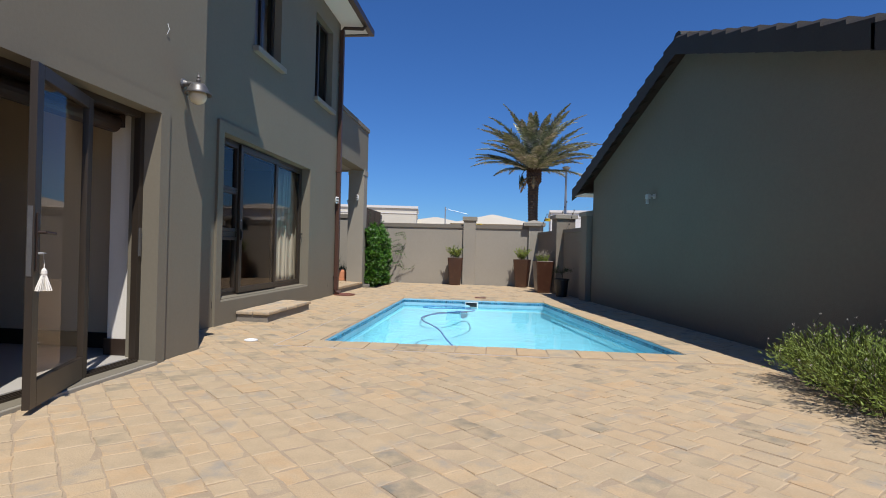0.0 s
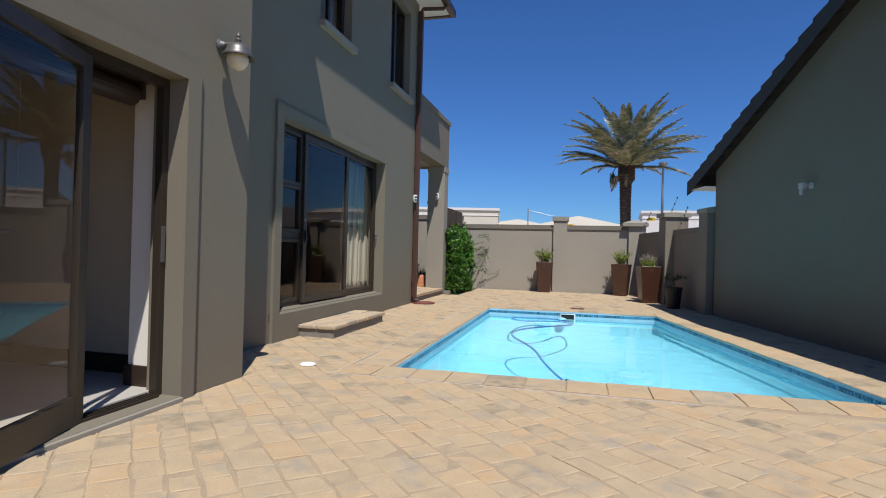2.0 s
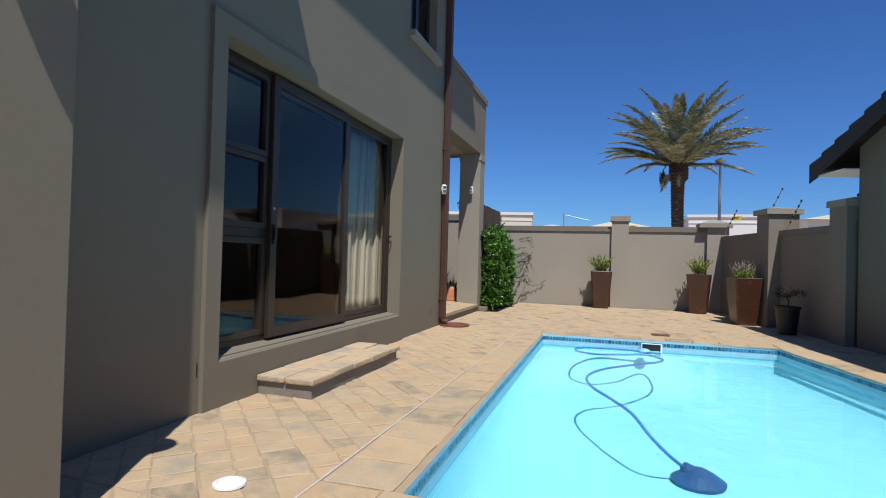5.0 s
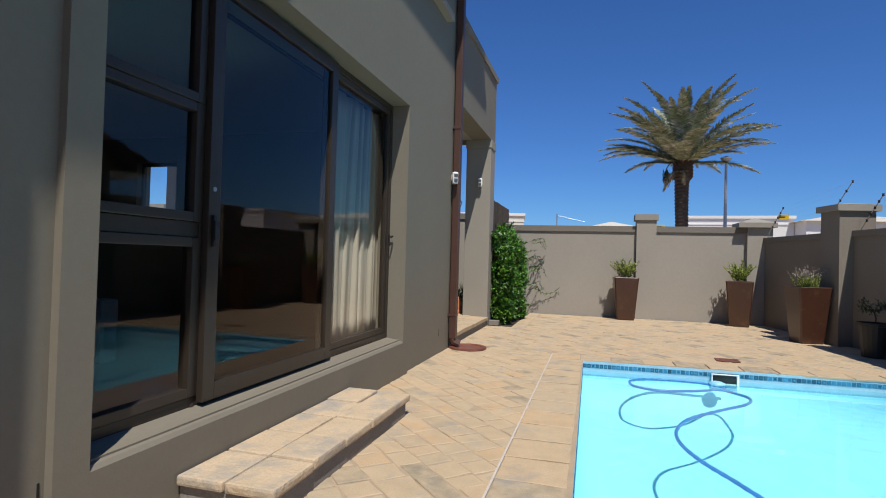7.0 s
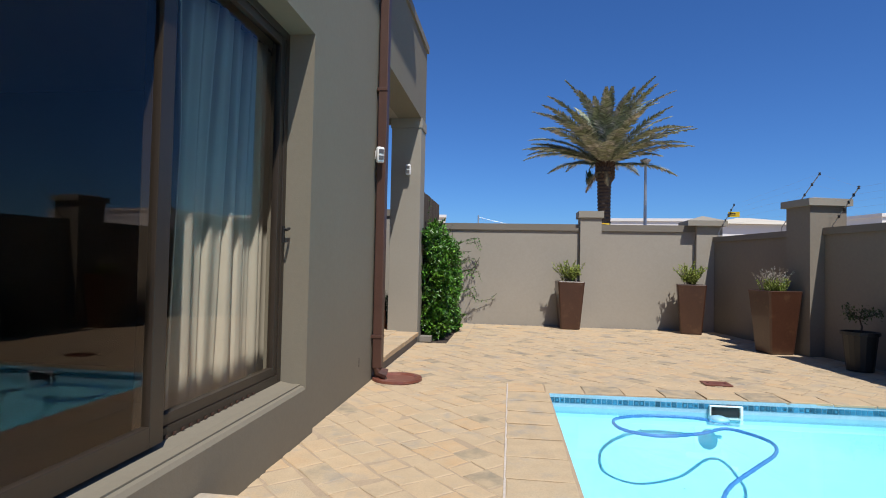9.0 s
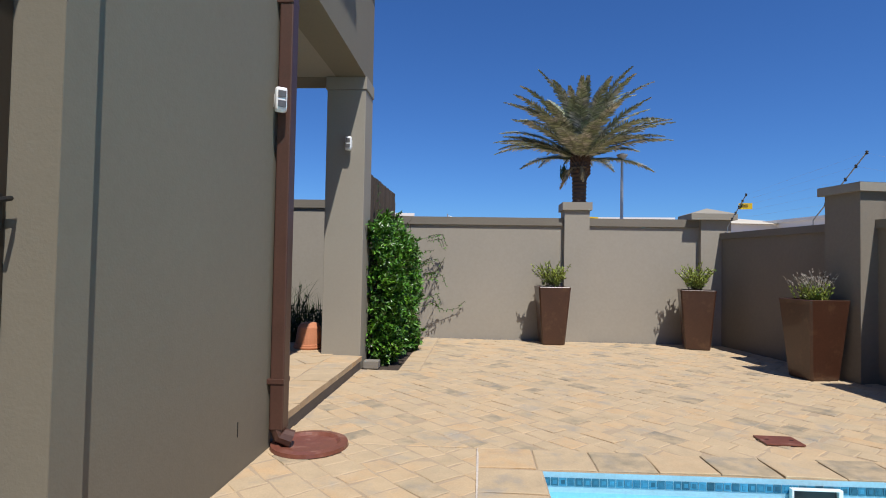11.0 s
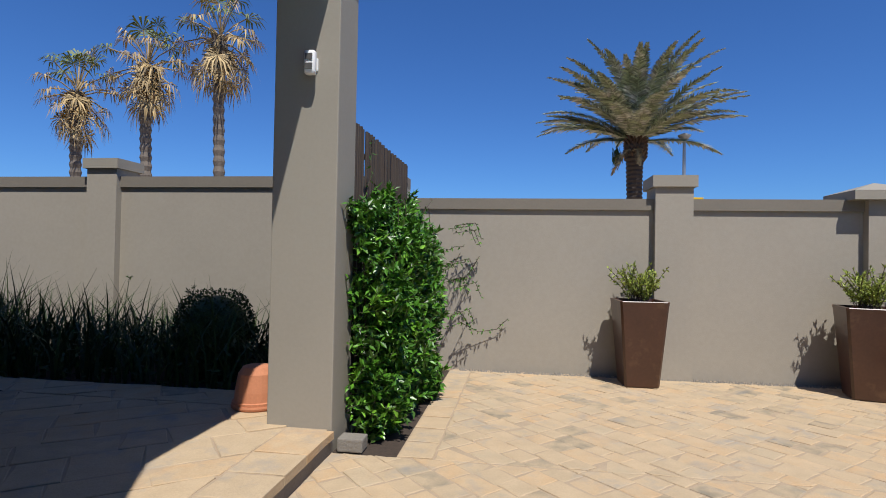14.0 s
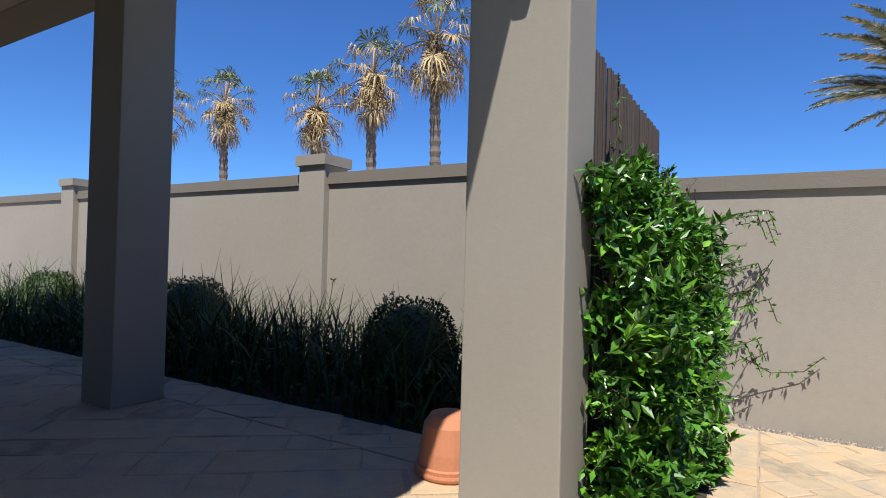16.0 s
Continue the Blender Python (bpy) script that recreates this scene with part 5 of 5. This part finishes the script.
def old_lantern():
    t = tagged(empty("lantern_post", (-6.67, 24.0, 0)), "old style dark green lantern on a post beyond the wall", "street lantern")
    bm = bmesh.new()
    tube(bm, [(0, 0, 0), (0, 0, 2.88)], [0.05, 0.035], 8)
    part("post", bm, GREENMETAL, t)
    bm = bmesh.new()
    lo = [(-0.06, -0.06), (0.06, -0.06), (0.06, 0.06), (-0.06, 0.06)]
    for k in range(4):
        a, b = lo[k], lo[(k + 1) % 4]
        tube(bm, [(a[0], a[1], 2.88), (a[0] * 2.3, a[1] * 2.3, 3.18)], 0.012, 5)
        tube(bm, [(a[0] * 2.3, a[1] * 2.3, 3.18), (b[0] * 2.3, b[1] * 2.3, 3.18)], 0.014, 5)
        tube(bm, [(a[0], a[1], 2.88), (b[0], b[1], 2.88)], 0.014, 5)
    part("cage", bm, GREENMETAL, t)
    bm = bmesh.new()
    q = [bm.verts.new((x * 2.4, y * 2.4, 3.19)) for x, y in lo]
    tp = [bm.verts.new((x * 0.6, y * 0.6, 3.31)) for x, y in lo]
    for k in range(4):
        bm.faces.new((q[k], q[(k + 1) % 4], tp[(k + 1) % 4], tp[k]))
    bm.faces.new(tp)
    tube(bm, [(0, 0, 3.31), (0, 0, 3.43)], [0.03, 0.008], 6)
    part("hood", bm, GREENMETAL, t)


GREENMETAL = mat("dark_green_metal", (0.03, 0.05, 0.045), 0.45, 0.2, noise_scale=6, vary=0.1)
old_lantern()


def far_house(at, rz, w, d, h, roof_h, label, wallm, roofm, parapet=False):
    t = tagged(empty("far_house", at, rz=radians(rz)), label, "house", "far houses")
    bm = bmesh.new()
    box(bm, -w / 2, w / 2, -d / 2, d / 2, -0.06, h)
    part("wall", bm, wallm, t)
    bm = bmesh.new()
    if parapet:
        box(bm, -w / 2 - 0.12, w / 2 + 0.12, -d / 2 - 0.12, d / 2 + 0.12, h, h + 0.22)
        box(bm, -w / 2 - 0.05, w / 2 + 0.05, -d / 2 - 0.05, d / 2 + 0.05, h - 0.5, h - 0.42)
    else:
        o = 0.4
        b = [bm.verts.new(q) for q in ((-w / 2 - o, -d / 2 - o, h), (w / 2 + o, -d / 2 - o, h), (w / 2 + o, d / 2 + o, h), (-w / 2 - o, d / 2 + o, h))]
        k = min(w, d) / 2 * 0.95
        a = [bm.verts.new(q) for q in ((-w / 2 + k, 0, h + roof_h), (w / 2 - k, 0, h + roof_h))]
        bm.faces.new(b)
        bm.faces.new((b[0], b[1], a[1], a[0]))
        bm.faces.new((b[2], b[3], a[0], a[1]))
        bm.faces.new((b[1], b[2], a[1]))
        bm.faces.new((b[3], b[0], a[0]))
    part("roof", bm, roofm, t)


HOUSEPALE = mat("far_pale_plaster", (0.62, 0.58, 0.48), 0.85, noise_scale=0.5, vary=0.05)
ROOFPALE = mat("far_pale_roof", (0.55, 0.5, 0.4), 0.8, noise_scale=0.6, vary=0.1, fine=6)
WHITEFAR = mat("far_white_wall", (0.72, 0.7, 0.66), 0.8, noise_scale=0.5, vary=0.04)
far_house((-12.0, 54, 0), 8, 7.5, 8, 4.9, 0, "cream plastered flat-topped house beyond the wall", HOUSEPALE, WHITEFAR, True)
far_house((-7.0, 60, 0), 0, 9, 9, 3.6, 1.1, "cream house with a pale tiled hip roof beyond the wall", HOUSEPALE, ROOFPALE)
far_house((-0.6, 54, 0), 4, 7.5, 8, 3.55, 1.15, "house with a pale striped tiled hip roof beyond the wall", HOUSEPALE, ROOFPALE)
far_house((9.0, 56, 0), -4, 7.6, 8, 4.9, 0, "white flat-roofed house beyond the far wall", WHITEFAR, WHITEFAR, True)
far_house((17.0, 55, 0), 6, 9.5, 9, 4.6, 0.9, "white house with a low pale hip roof beyond the side wall", WHITEFAR, ROOFPALE)
far_house((26.0, 50, 0), 12, 12, 9, 4.7, 0.4, "long white low-roofed house beyond the side wall", WHITEFAR, WHITEFAR, True)
far_house((-38.0, 50, 0), 10, 9, 9, 4.2, 1.5, "cream house with a pale pyramid roof behind the fan palms", HOUSEPALE, ROOFPALE)
far_house((-21.0, 52, 0), -6, 9, 9, 3.6, 1.5, "white house with a pale hip roof beyond the garden wall", WHITEFAR, ROOFPALE)


def mast():
    t = tagged(empty("antenna_mast", (-5.0, 50.5, 0)), "thin steel aerial mast with a slanting crossbar on a far roof", "aerial")
    bm = bmesh.new()
    tube(bm, [(0, 0, 0), (0, 0, 5.1)], 0.05, 6)
    tube(bm, [(0, 0, 4.95), (2.2, 0, 4.45)], 0.014, 6)
    for k in range(9):
        tube(bm, [(0.25 * k + 0.1, 0, 4.95 - 0.057 * k), (0.25 * k + 0.1, 0, 4.75 - 0.057 * k)], 0.011, 4)
    part("pole", bm, STEEL, t)


mast()


def warning_sign(at, rz):
    t = tagged(empty("fence_sign", at, rz=radians(rz)), "small yellow warning sign hanging on the electric fence wire", "sign", "fence signs")
    bm = bmesh.new()
    box(bm, -0.09, 0.09, -0.002, 0.002, -0.045, 0.045)
    part("plate", bm, YELLOW, t)
    bm = bmesh.new()
    for z in (0.018, -0.008):
        box(bm, -0.065, 0.03, -0.004, -0.0022, z - 0.006, z + 0.006)
    part("lettering", bm, BLACKPOT, t, "dark unreadable lettering bars")


YELLOW = mat("yellow_plate", (0.75, 0.5, 0.02), 0.5, noise_scale=5, vary=0.05)


def fence_post(base, top, n=5):
    t = tagged(empty("electric_fence_bracket", base), "thin slanting fence bracket with black insulators on the side wall", "fence bracket", "electric fence brackets")
    d = Vector(top) - Vector(base)
    bm = bmesh.new()
    tube(bm, [Vector((0, 0, -0.12)), Vector((0, 0, 0)), d], 0.007, 6)
    part("rod", bm, STEEL, t)
    for k in range(n):
        c = d * (0.25 + 0.75 * k / (n - 1))
        bm = bmesh.new()
        lathe(bm, [(0.008, -0.022), (0.018, -0.01), (0.01, 0), (0.018, 0.01), (0.008, 0.022)], 8, at=c)
        part("insulator", bm, BLACKPOT, t, "black plastic insulator")
    return [Vector(base) + d * (0.25 + 0.75 * k / (n - 1)) for k in range(n)]


rows = [fence_post((1.32, 16.9, 1.78), (1.5, 16.72, 2.24)),
        fence_post((1.66, 15.4, 1.76), (1.84, 14.75, 2.45)),
        fence_post((1.84, 14.45, 1.72), (1.95, 14.1, 2.17)),
        fence_post((2.13, 12.95, 1.72), (2.3, 12.75, 2.2))]
fw = tagged(empty("fence_wires"), "thin steel electric fence wires strung above the side wall", "fence wire")
for k in range(5):
    bm = bmesh.new()
    tube(bm, [q[k] for q in rows], 0.0007, 3, False)
    part("wire", bm, STEEL, fw)
warning_sign((1.52, 16.78, 2.08), -15)
warning_sign((-0.58, 17.3, 1.9), 5)



def gravel():
    r = random.Random(91)
    bm = bmesh.new()
    for i in range(900):
        x, y, q = r.uniform(-3.1, 1.0), YF - 0.1 * r.random() ** 0.7, r.uniform(0.006, 0.016)
        t = bm.verts.new((x, y, q * 1.1))
        c = [bm.verts.new((x + q * math.cos(k * 1.57 + q * 99), y + q * math.sin(k * 1.57 + q * 99), -0.004)) for k in range(4)]
        for k in range(4):
            bm.faces.new((c[k], c[(k + 1) % 4], t))
    tagged(part("gravel", bm, STEPGREY), "grey grit along the foot of the far wall", "gravel", kind="stuff")


gravel()

# ---- paving, last ----


def clip(poly, edge_a, edge_b):
    """Keeps the part of a polygon to the left of the line from edge_a to edge_b."""
    out = []
    ax, ay = edge_a
    dx, dy = edge_b[0] - ax, edge_b[1] - ay
    for i in range(len(poly)):
        p, q = poly[i], poly[(i + 1) % len(poly)]
        sp = dx * (p[1] - ay) - dy * (p[0] - ax)
        sq = dx * (q[1] - ay) - dy * (q[0] - ax)
        if sp >= 0:
            out.append(p)
        if sp * sq < 0:
            t = sp / (sp - sq)
            out.append((p[0] + (q[0] - p[0]) * t, p[1] + (q[1] - p[1]) * t))
    return out


def clip_to(poly, region):
    for i in range(len(region)):
        poly = clip(poly, region[i], region[(i + 1) % len(region)])
        if len(poly) < 3:
            return []
    return poly


def area(poly):
    return abs(sum(p[0] * q[1] - q[0] * p[1] for p, q in zip(poly, poly[1:] + poly[:1]))) / 2


def block_geometry(poly, z, r):
    """Vertices and faces of one paver with a worn bevelled edge."""
    rough = []
    for i, (x, y) in enumerate(poly):
        u, v = poly[(i + 1) % len(poly)]
        L = math.hypot(u - x, v - y)
        k = 3 if L > 0.14 else 2 if L > 0.07 else 1
        for j in range(k):
            f = j / k + (r.uniform(-0.08, 0.08) if j else 0)
            e = r.uniform(0.0, 0.006)
            rough.append((x + (u - x) * f - (v - y) / (L or 1) * e, y + (v - y) * f + (u - x) / (L or 1) * e))
    poly = rough
    n = len(poly)
    cx, cy = sum(p[0] for p in poly) / n, sum(p[1] for p in poly) / n
    vs, fs = [], []
    tilt = (r.uniform(-0.022, 0.022), r.uniform(-0.022, 0.022))
    for inset, dz in ((0.0022, -0.02), (0.0015, -0.0035), (0.0065, 0.0)):
        for x, y in poly:
            L = math.hypot(cx - x, cy - y) or 1
            f = min(0.4, inset / L * 1.4)
            px, py = x + (cx - x) * f, y + (cy - y) * f
            vs.append((px, py, z + dz + (px - cx) * tilt[0] + (py - cy) * tilt[1]))
    for k in (0, n):
        for i in range(n):
            j = (i + 1) % n
            fs.append((k + i, k + j, k + n + j, k + n + i))
    fs.append(tuple(range(2 * n, 3 * n)))
    return vs, fs


CO_IN = POOL
CO_W = 0.37
CO_L, CO_S, CO_N = -2.33, 5.64, 12.0
PR = (2.12 + 0.42, 6.13)
REGIONS = [
    [(X1, -3.5), (5.0, -3.5), (3.45, CO_S), (X1, CO_S)],
    [(X2, YC), (X1, YC), (X1, CO_S), (X2, CO_S)],
    [(X2, CO_S + 0.006), (CO_L - 0.006, CO_S + 0.006), (CO_L - 0.006, CO_N), (X2, CO_N)],
    [(X2, CO_N + 0.006), (side_x(CO_N), CO_N + 0.006), (side_x(BED_Y), BED_Y), (X2, BED_Y)],
    [(BED_X + 0.23, BED_Y + 0.006), (side_x(BED_Y), BED_Y + 0.006), (side_x(17.0), 17.0), (BED_X + 0.23, 17.0)],
    [(2.56, CO_S + 0.006), (side_x(CO_S), CO_S), (side_x(CO_N), CO_N), (1.42, CO_N)],
]


def paving():
    r = random.Random(77)
    blocks = []
    c, s = math.cos(radians(-46)), math.sin(radians(-46))
    v = -20.0
    while v < 24:
        w = r.choice((0.14, 0.17, 0.17, 0.2))
        u = -24 + r.uniform(0, 0.3)
        while u < 24:
            L = r.choice((0.14, 0.17, 0.2, 0.26))
            j = [r.uniform(-0.009, 0.009) for _ in range(8)]
            q = [(u + j[0], v + j[1]), (u + L + j[2], v + j[3]), (u + L + j[4], v + w + j[5]), (u + j[6], v + w + j[7])]
            u += L
            mx, my = (q[0][0] + q[2][0]) / 2, (q[0][1] + q[2][1]) / 2
            x, y = mx * c - my * s, mx * s + my * c + 8
            if not (-4 < x < 5.2 and -3.8 < y < 17.4):
                continue
            poly = [(a * c - b * s, a * s + b * c + 8) for a, b in q]
            for reg in REGIONS:
                cl = clip_to(poly, reg)
                if len(cl) >= 3 and area(cl) > 0.0015:
                    blocks.append((cl, r.uniform(-0.002, 0.003)))
        v += w
    # edging of the creeper bed, along the far side of the garden, and pool coping slabs
    def slabs(p, q, width, step, z, inward):
        p, q = Vector(p), Vector(q)
        d = (q - p)
        n = max(1, round(d.length / step))
        nn = Vector((-d.y, d.x)).normalized() * width * inward
        for i in range(n):
            a, b = p + d * (i + 0.006) / n, p + d * (i + 0.994) / n
            poly = [tuple(a), tuple(b), tuple(b + nn), tuple(a + nn)]
            if inward < 0:
                poly.reverse()
            blocks.append((poly, z + r.uniform(-0.001, 0.001)))
    slabs((BED_X, BED_Y + 0.006), (BED_X, 17.0), 0.225, 0.3, 0.003, -1)
    a, b, cc, d = POOL
    slabs((CO_L, CO_S), (2.55, CO_S + 0.1), 0.385, 0.33, 0.006, 1)
    slabs((CO_L + 0.004, CO_S + 0.392), (CO_L - 0.01, 11.68), 0.365, 0.34, 0.006, -1)
    slabs((CO_L - 0.01, 11.688), (1.4, 11.775), 0.31, 0.34, 0.006, 1)
    slabs((b[0] + 0.41, b[1] + 0.01), (cc[0] + 0.38, cc[1]), 0.4, 0.34, 0.006, 1)
    place = tagged(empty("paving"), kind="structure")
    blocks.sort(key=lambda e: math.hypot(sum(p[0] for p in e[0]) / len(e[0]) - (-1.6), (sum(p[1] for p in e[0]) / len(e[0]) - 5.0) * 0.45))
    for poly, z in blocks[:300]:
        vs, fs = block_geometry(poly, z, r)
        me = bpy.data.meshes.new("paver")
        me.from_pydata(vs, [], fs)
        me.materials.append(PAVER)
        new("paver", me).parent = place
    V, F = [], []
    for poly, z in blocks[300:]:
        vs, fs = block_geometry(poly, z, r)
        o = len(V)
        V += vs
        F += [tuple(k + o for k in f) for f in fs]
    me = bpy.data.meshes.new("far_pavers")
    me.from_pydata(V, [], F)
    me.materials.append(PAVER_ISLAND)
    ob = new("far_pavers", me)
    ob.parent = place
    ob["kind"] = "stuff"
    bm = bmesh.new()
    box(bm, CO_L - 0.011, CO_L + 0.001, CO_S - 0.01, 12.0, -0.003, 0.005)
    box(bm, CO_L + 0.001, 0.6, CO_S - 0.015, CO_S - 0.001, -0.003, 0.004)
    m = part("mortar_joint", bm, MORTAR, place, "pale mortar line")
    # joint sand below the tops
    bm = bmesh.new()
    hole = [bm.verts.new((x, y, -0.003)) for x, y in POOL]
    out = [bm.verts.new((x, y, -0.003)) for x, y in ((X2 - 0.1, -3.6), (5.2, -3.6), (side_x(YF) + 0.1, YF + 0.1), (X2 - 0.1, YF + 0.1))]
    for i in range(4):
        bm.faces.new((hole[i], hole[(i + 1) % 4], out[(i + 1) % 4], out[i]))
    tagged(part("paving_bed", bm, SOIL), kind="structure")
    # porch pavers
    pl = tagged(empty("porch_paving"), kind="structure")
    V, F = [], []
    inner = []
    y = YE + 0.004
    while y < PN - 0.42:
        y1 = min(y + r.choice((0.28, 0.36, 0.44)), PN - 0.378)
        inner.append([(-3.9, y + 0.003), (X2 + 0.03, y + 0.003), (X2 + 0.03, y1 - 0.003), (-3.9, y1 - 0.003)])
        y = y1
    n_edge = len(inner)
    c, s = math.cos(radians(38)), math.sin(radians(38))
    regions = [[(-13, YE + 0.004), (-3.907, YE + 0.004), (-3.907, PN + 0.008), (-13, PN + 0.008)], [(-13, PN + 0.014), (-4.0, PN + 0.014), (-4.0, 15.14), (-13, 15.14)]]
    v = -10.0
    while v < 10:
        w = r.choice((0.24, 0.3, 0.36))
        u = -10 + r.uniform(0, 0.3)
        while u < 10:
            L = r.choice((0.24, 0.34, 0.42, 0.5))
            j = [r.uniform(-0.02, 0.02) for _ in range(4)]
            q = [(u + j[0], v), (u + L + j[1], v), (u + L + j[2], v + w), (u + j[3], v + w)]
            u += L
            poly = [(a * c - b * s - 7, a * s + b * c + 13.5) for a, b in q]
            for reg in regions:
                cl = clip_to(poly, reg)
                if len(cl) >= 3 and area(cl) > 0.003:
                    inner.append(cl)
        v += w
    V, F = [], []
    for k, poly in enumerate(inner):
        vs, fs = block_geometry(poly, 0.152 + r.uniform(-0.002, 0.002), r)
        n3 = len(vs) // 3
        vs = [(a, b, 0.099 if q < n3 else h) for q, (a, b, h) in enumerate(vs)]
        if k < n_edge or min(p[0] for p in poly) > -5.2:
            me = bpy.data.meshes.new("porch_paver")
            me.from_pydata(vs, [], fs)
            me.materials.append(PAVER)
            new("porch_paver", me).parent = pl
        else:
            o = len(V)
            V += vs
            F += [tuple(q + o for q in f) for f in fs]
    me = bpy.data.meshes.new("inner_pavers")
    me.from_pydata(V, [], F)
    me.materials.append(PAVER_ISLAND)
    ob = new("inner_pavers", me)
    ob.parent = pl
    ob["kind"] = "stuff"


def paver_material(name, island):
    """Tumbled sand, peach and grey concrete pavers."""
    m = mat(name, (0.485, 0.372, 0.24), 0.88, noise_scale=7, vary=0.14, fine=90, bump=0.5, bump_scale=130, spec=0.15, stain_or_shine=(0.33, 0.3, 0.255), patch_scale=3.4, patch_low=0.54)
    nt = m.node_tree
    nd, lk = nt.nodes, nt.links
    b = nd["Principled BSDF"]
    src = b.inputs["Base Color"].links[0].from_socket
    rand = nd.new("ShaderNodeNewGeometry").outputs["Random Per Island"] if island else nd.new("ShaderNodeObjectInfo").outputs["Random"]
    ramp = nd.new("ShaderNodeValToRGB")
    ramp.color_ramp.interpolation = "LINEAR"
    els = ramp.color_ramp.elements
    els[0].position, els[0].color = 0.0, (0.52, 0.58, 0.66, 1)
    els[1].position, els[1].color = 1.0, (1.08, 1.02, 0.95, 1)
    for pos, col in ((0.08, (0.68, 0.74, 0.8, 1)), (0.12, (0.88, 0.9, 0.92, 1)), (0.4, (1.0, 1.0, 1.0, 1)), (0.6, (1.06, 0.95, 0.84, 1)), (0.8, (0.92, 0.97, 1.02, 1))):
        e = els.new(pos)
        e.color = col
    lk.new(rand, ramp.inputs[0])
    # grey blotches that bleed across single pavers
    nz, mr = nd.new("ShaderNodeTexNoise"), nd.new("ShaderNodeMapRange")
    nz.inputs["Scale"].default_value, nz.inputs["Detail"].default_value = 9, 4
    gp = nd.new("ShaderNodeNewGeometry")
    lk.new(gp.outputs["Position"], nz.inputs["Vector"])
    mr.inputs["From Min"].default_value, mr.inputs["From Max"].default_value = 0.35, 0.6
    lk.new(nz.outputs[0], mr.inputs["Value"])
    mx0 = nd.new("ShaderNodeMix")
    mx0.data_type = "RGBA"
    mx0.inputs["B"].default_value = (1, 1, 1, 1)
    ad = nd.new("ShaderNodeMath")
    ad.operation = "MULTIPLY"
    ad.inputs[1].default_value = 0.75
    lk.new(mr.outputs[0], ad.inputs[0])
    lk.new(ad.outputs[0], mx0.inputs["Factor"])
    lk.new(ramp.outputs[0], mx0.inputs["A"])
    mul = nd.new("ShaderNodeVectorMath")
    mul.operation = "MULTIPLY"
    lk.new(src, mul.inputs[0])
    lk.new(mx0.outputs["Result"], mul.inputs[1])
    lk.new(mul.outputs[0], b.inputs["Base Color"])
    return m


MORTAR = mat("pale_mortar", (0.52, 0.46, 0.4), 0.9, noise_scale=15, vary=0.2)
PAVER.name = "paver_step"
PAVER = paver_material("paver_sand", False)
PAVER_ISLAND = paver_material("paver_sand_field", True)
paving()
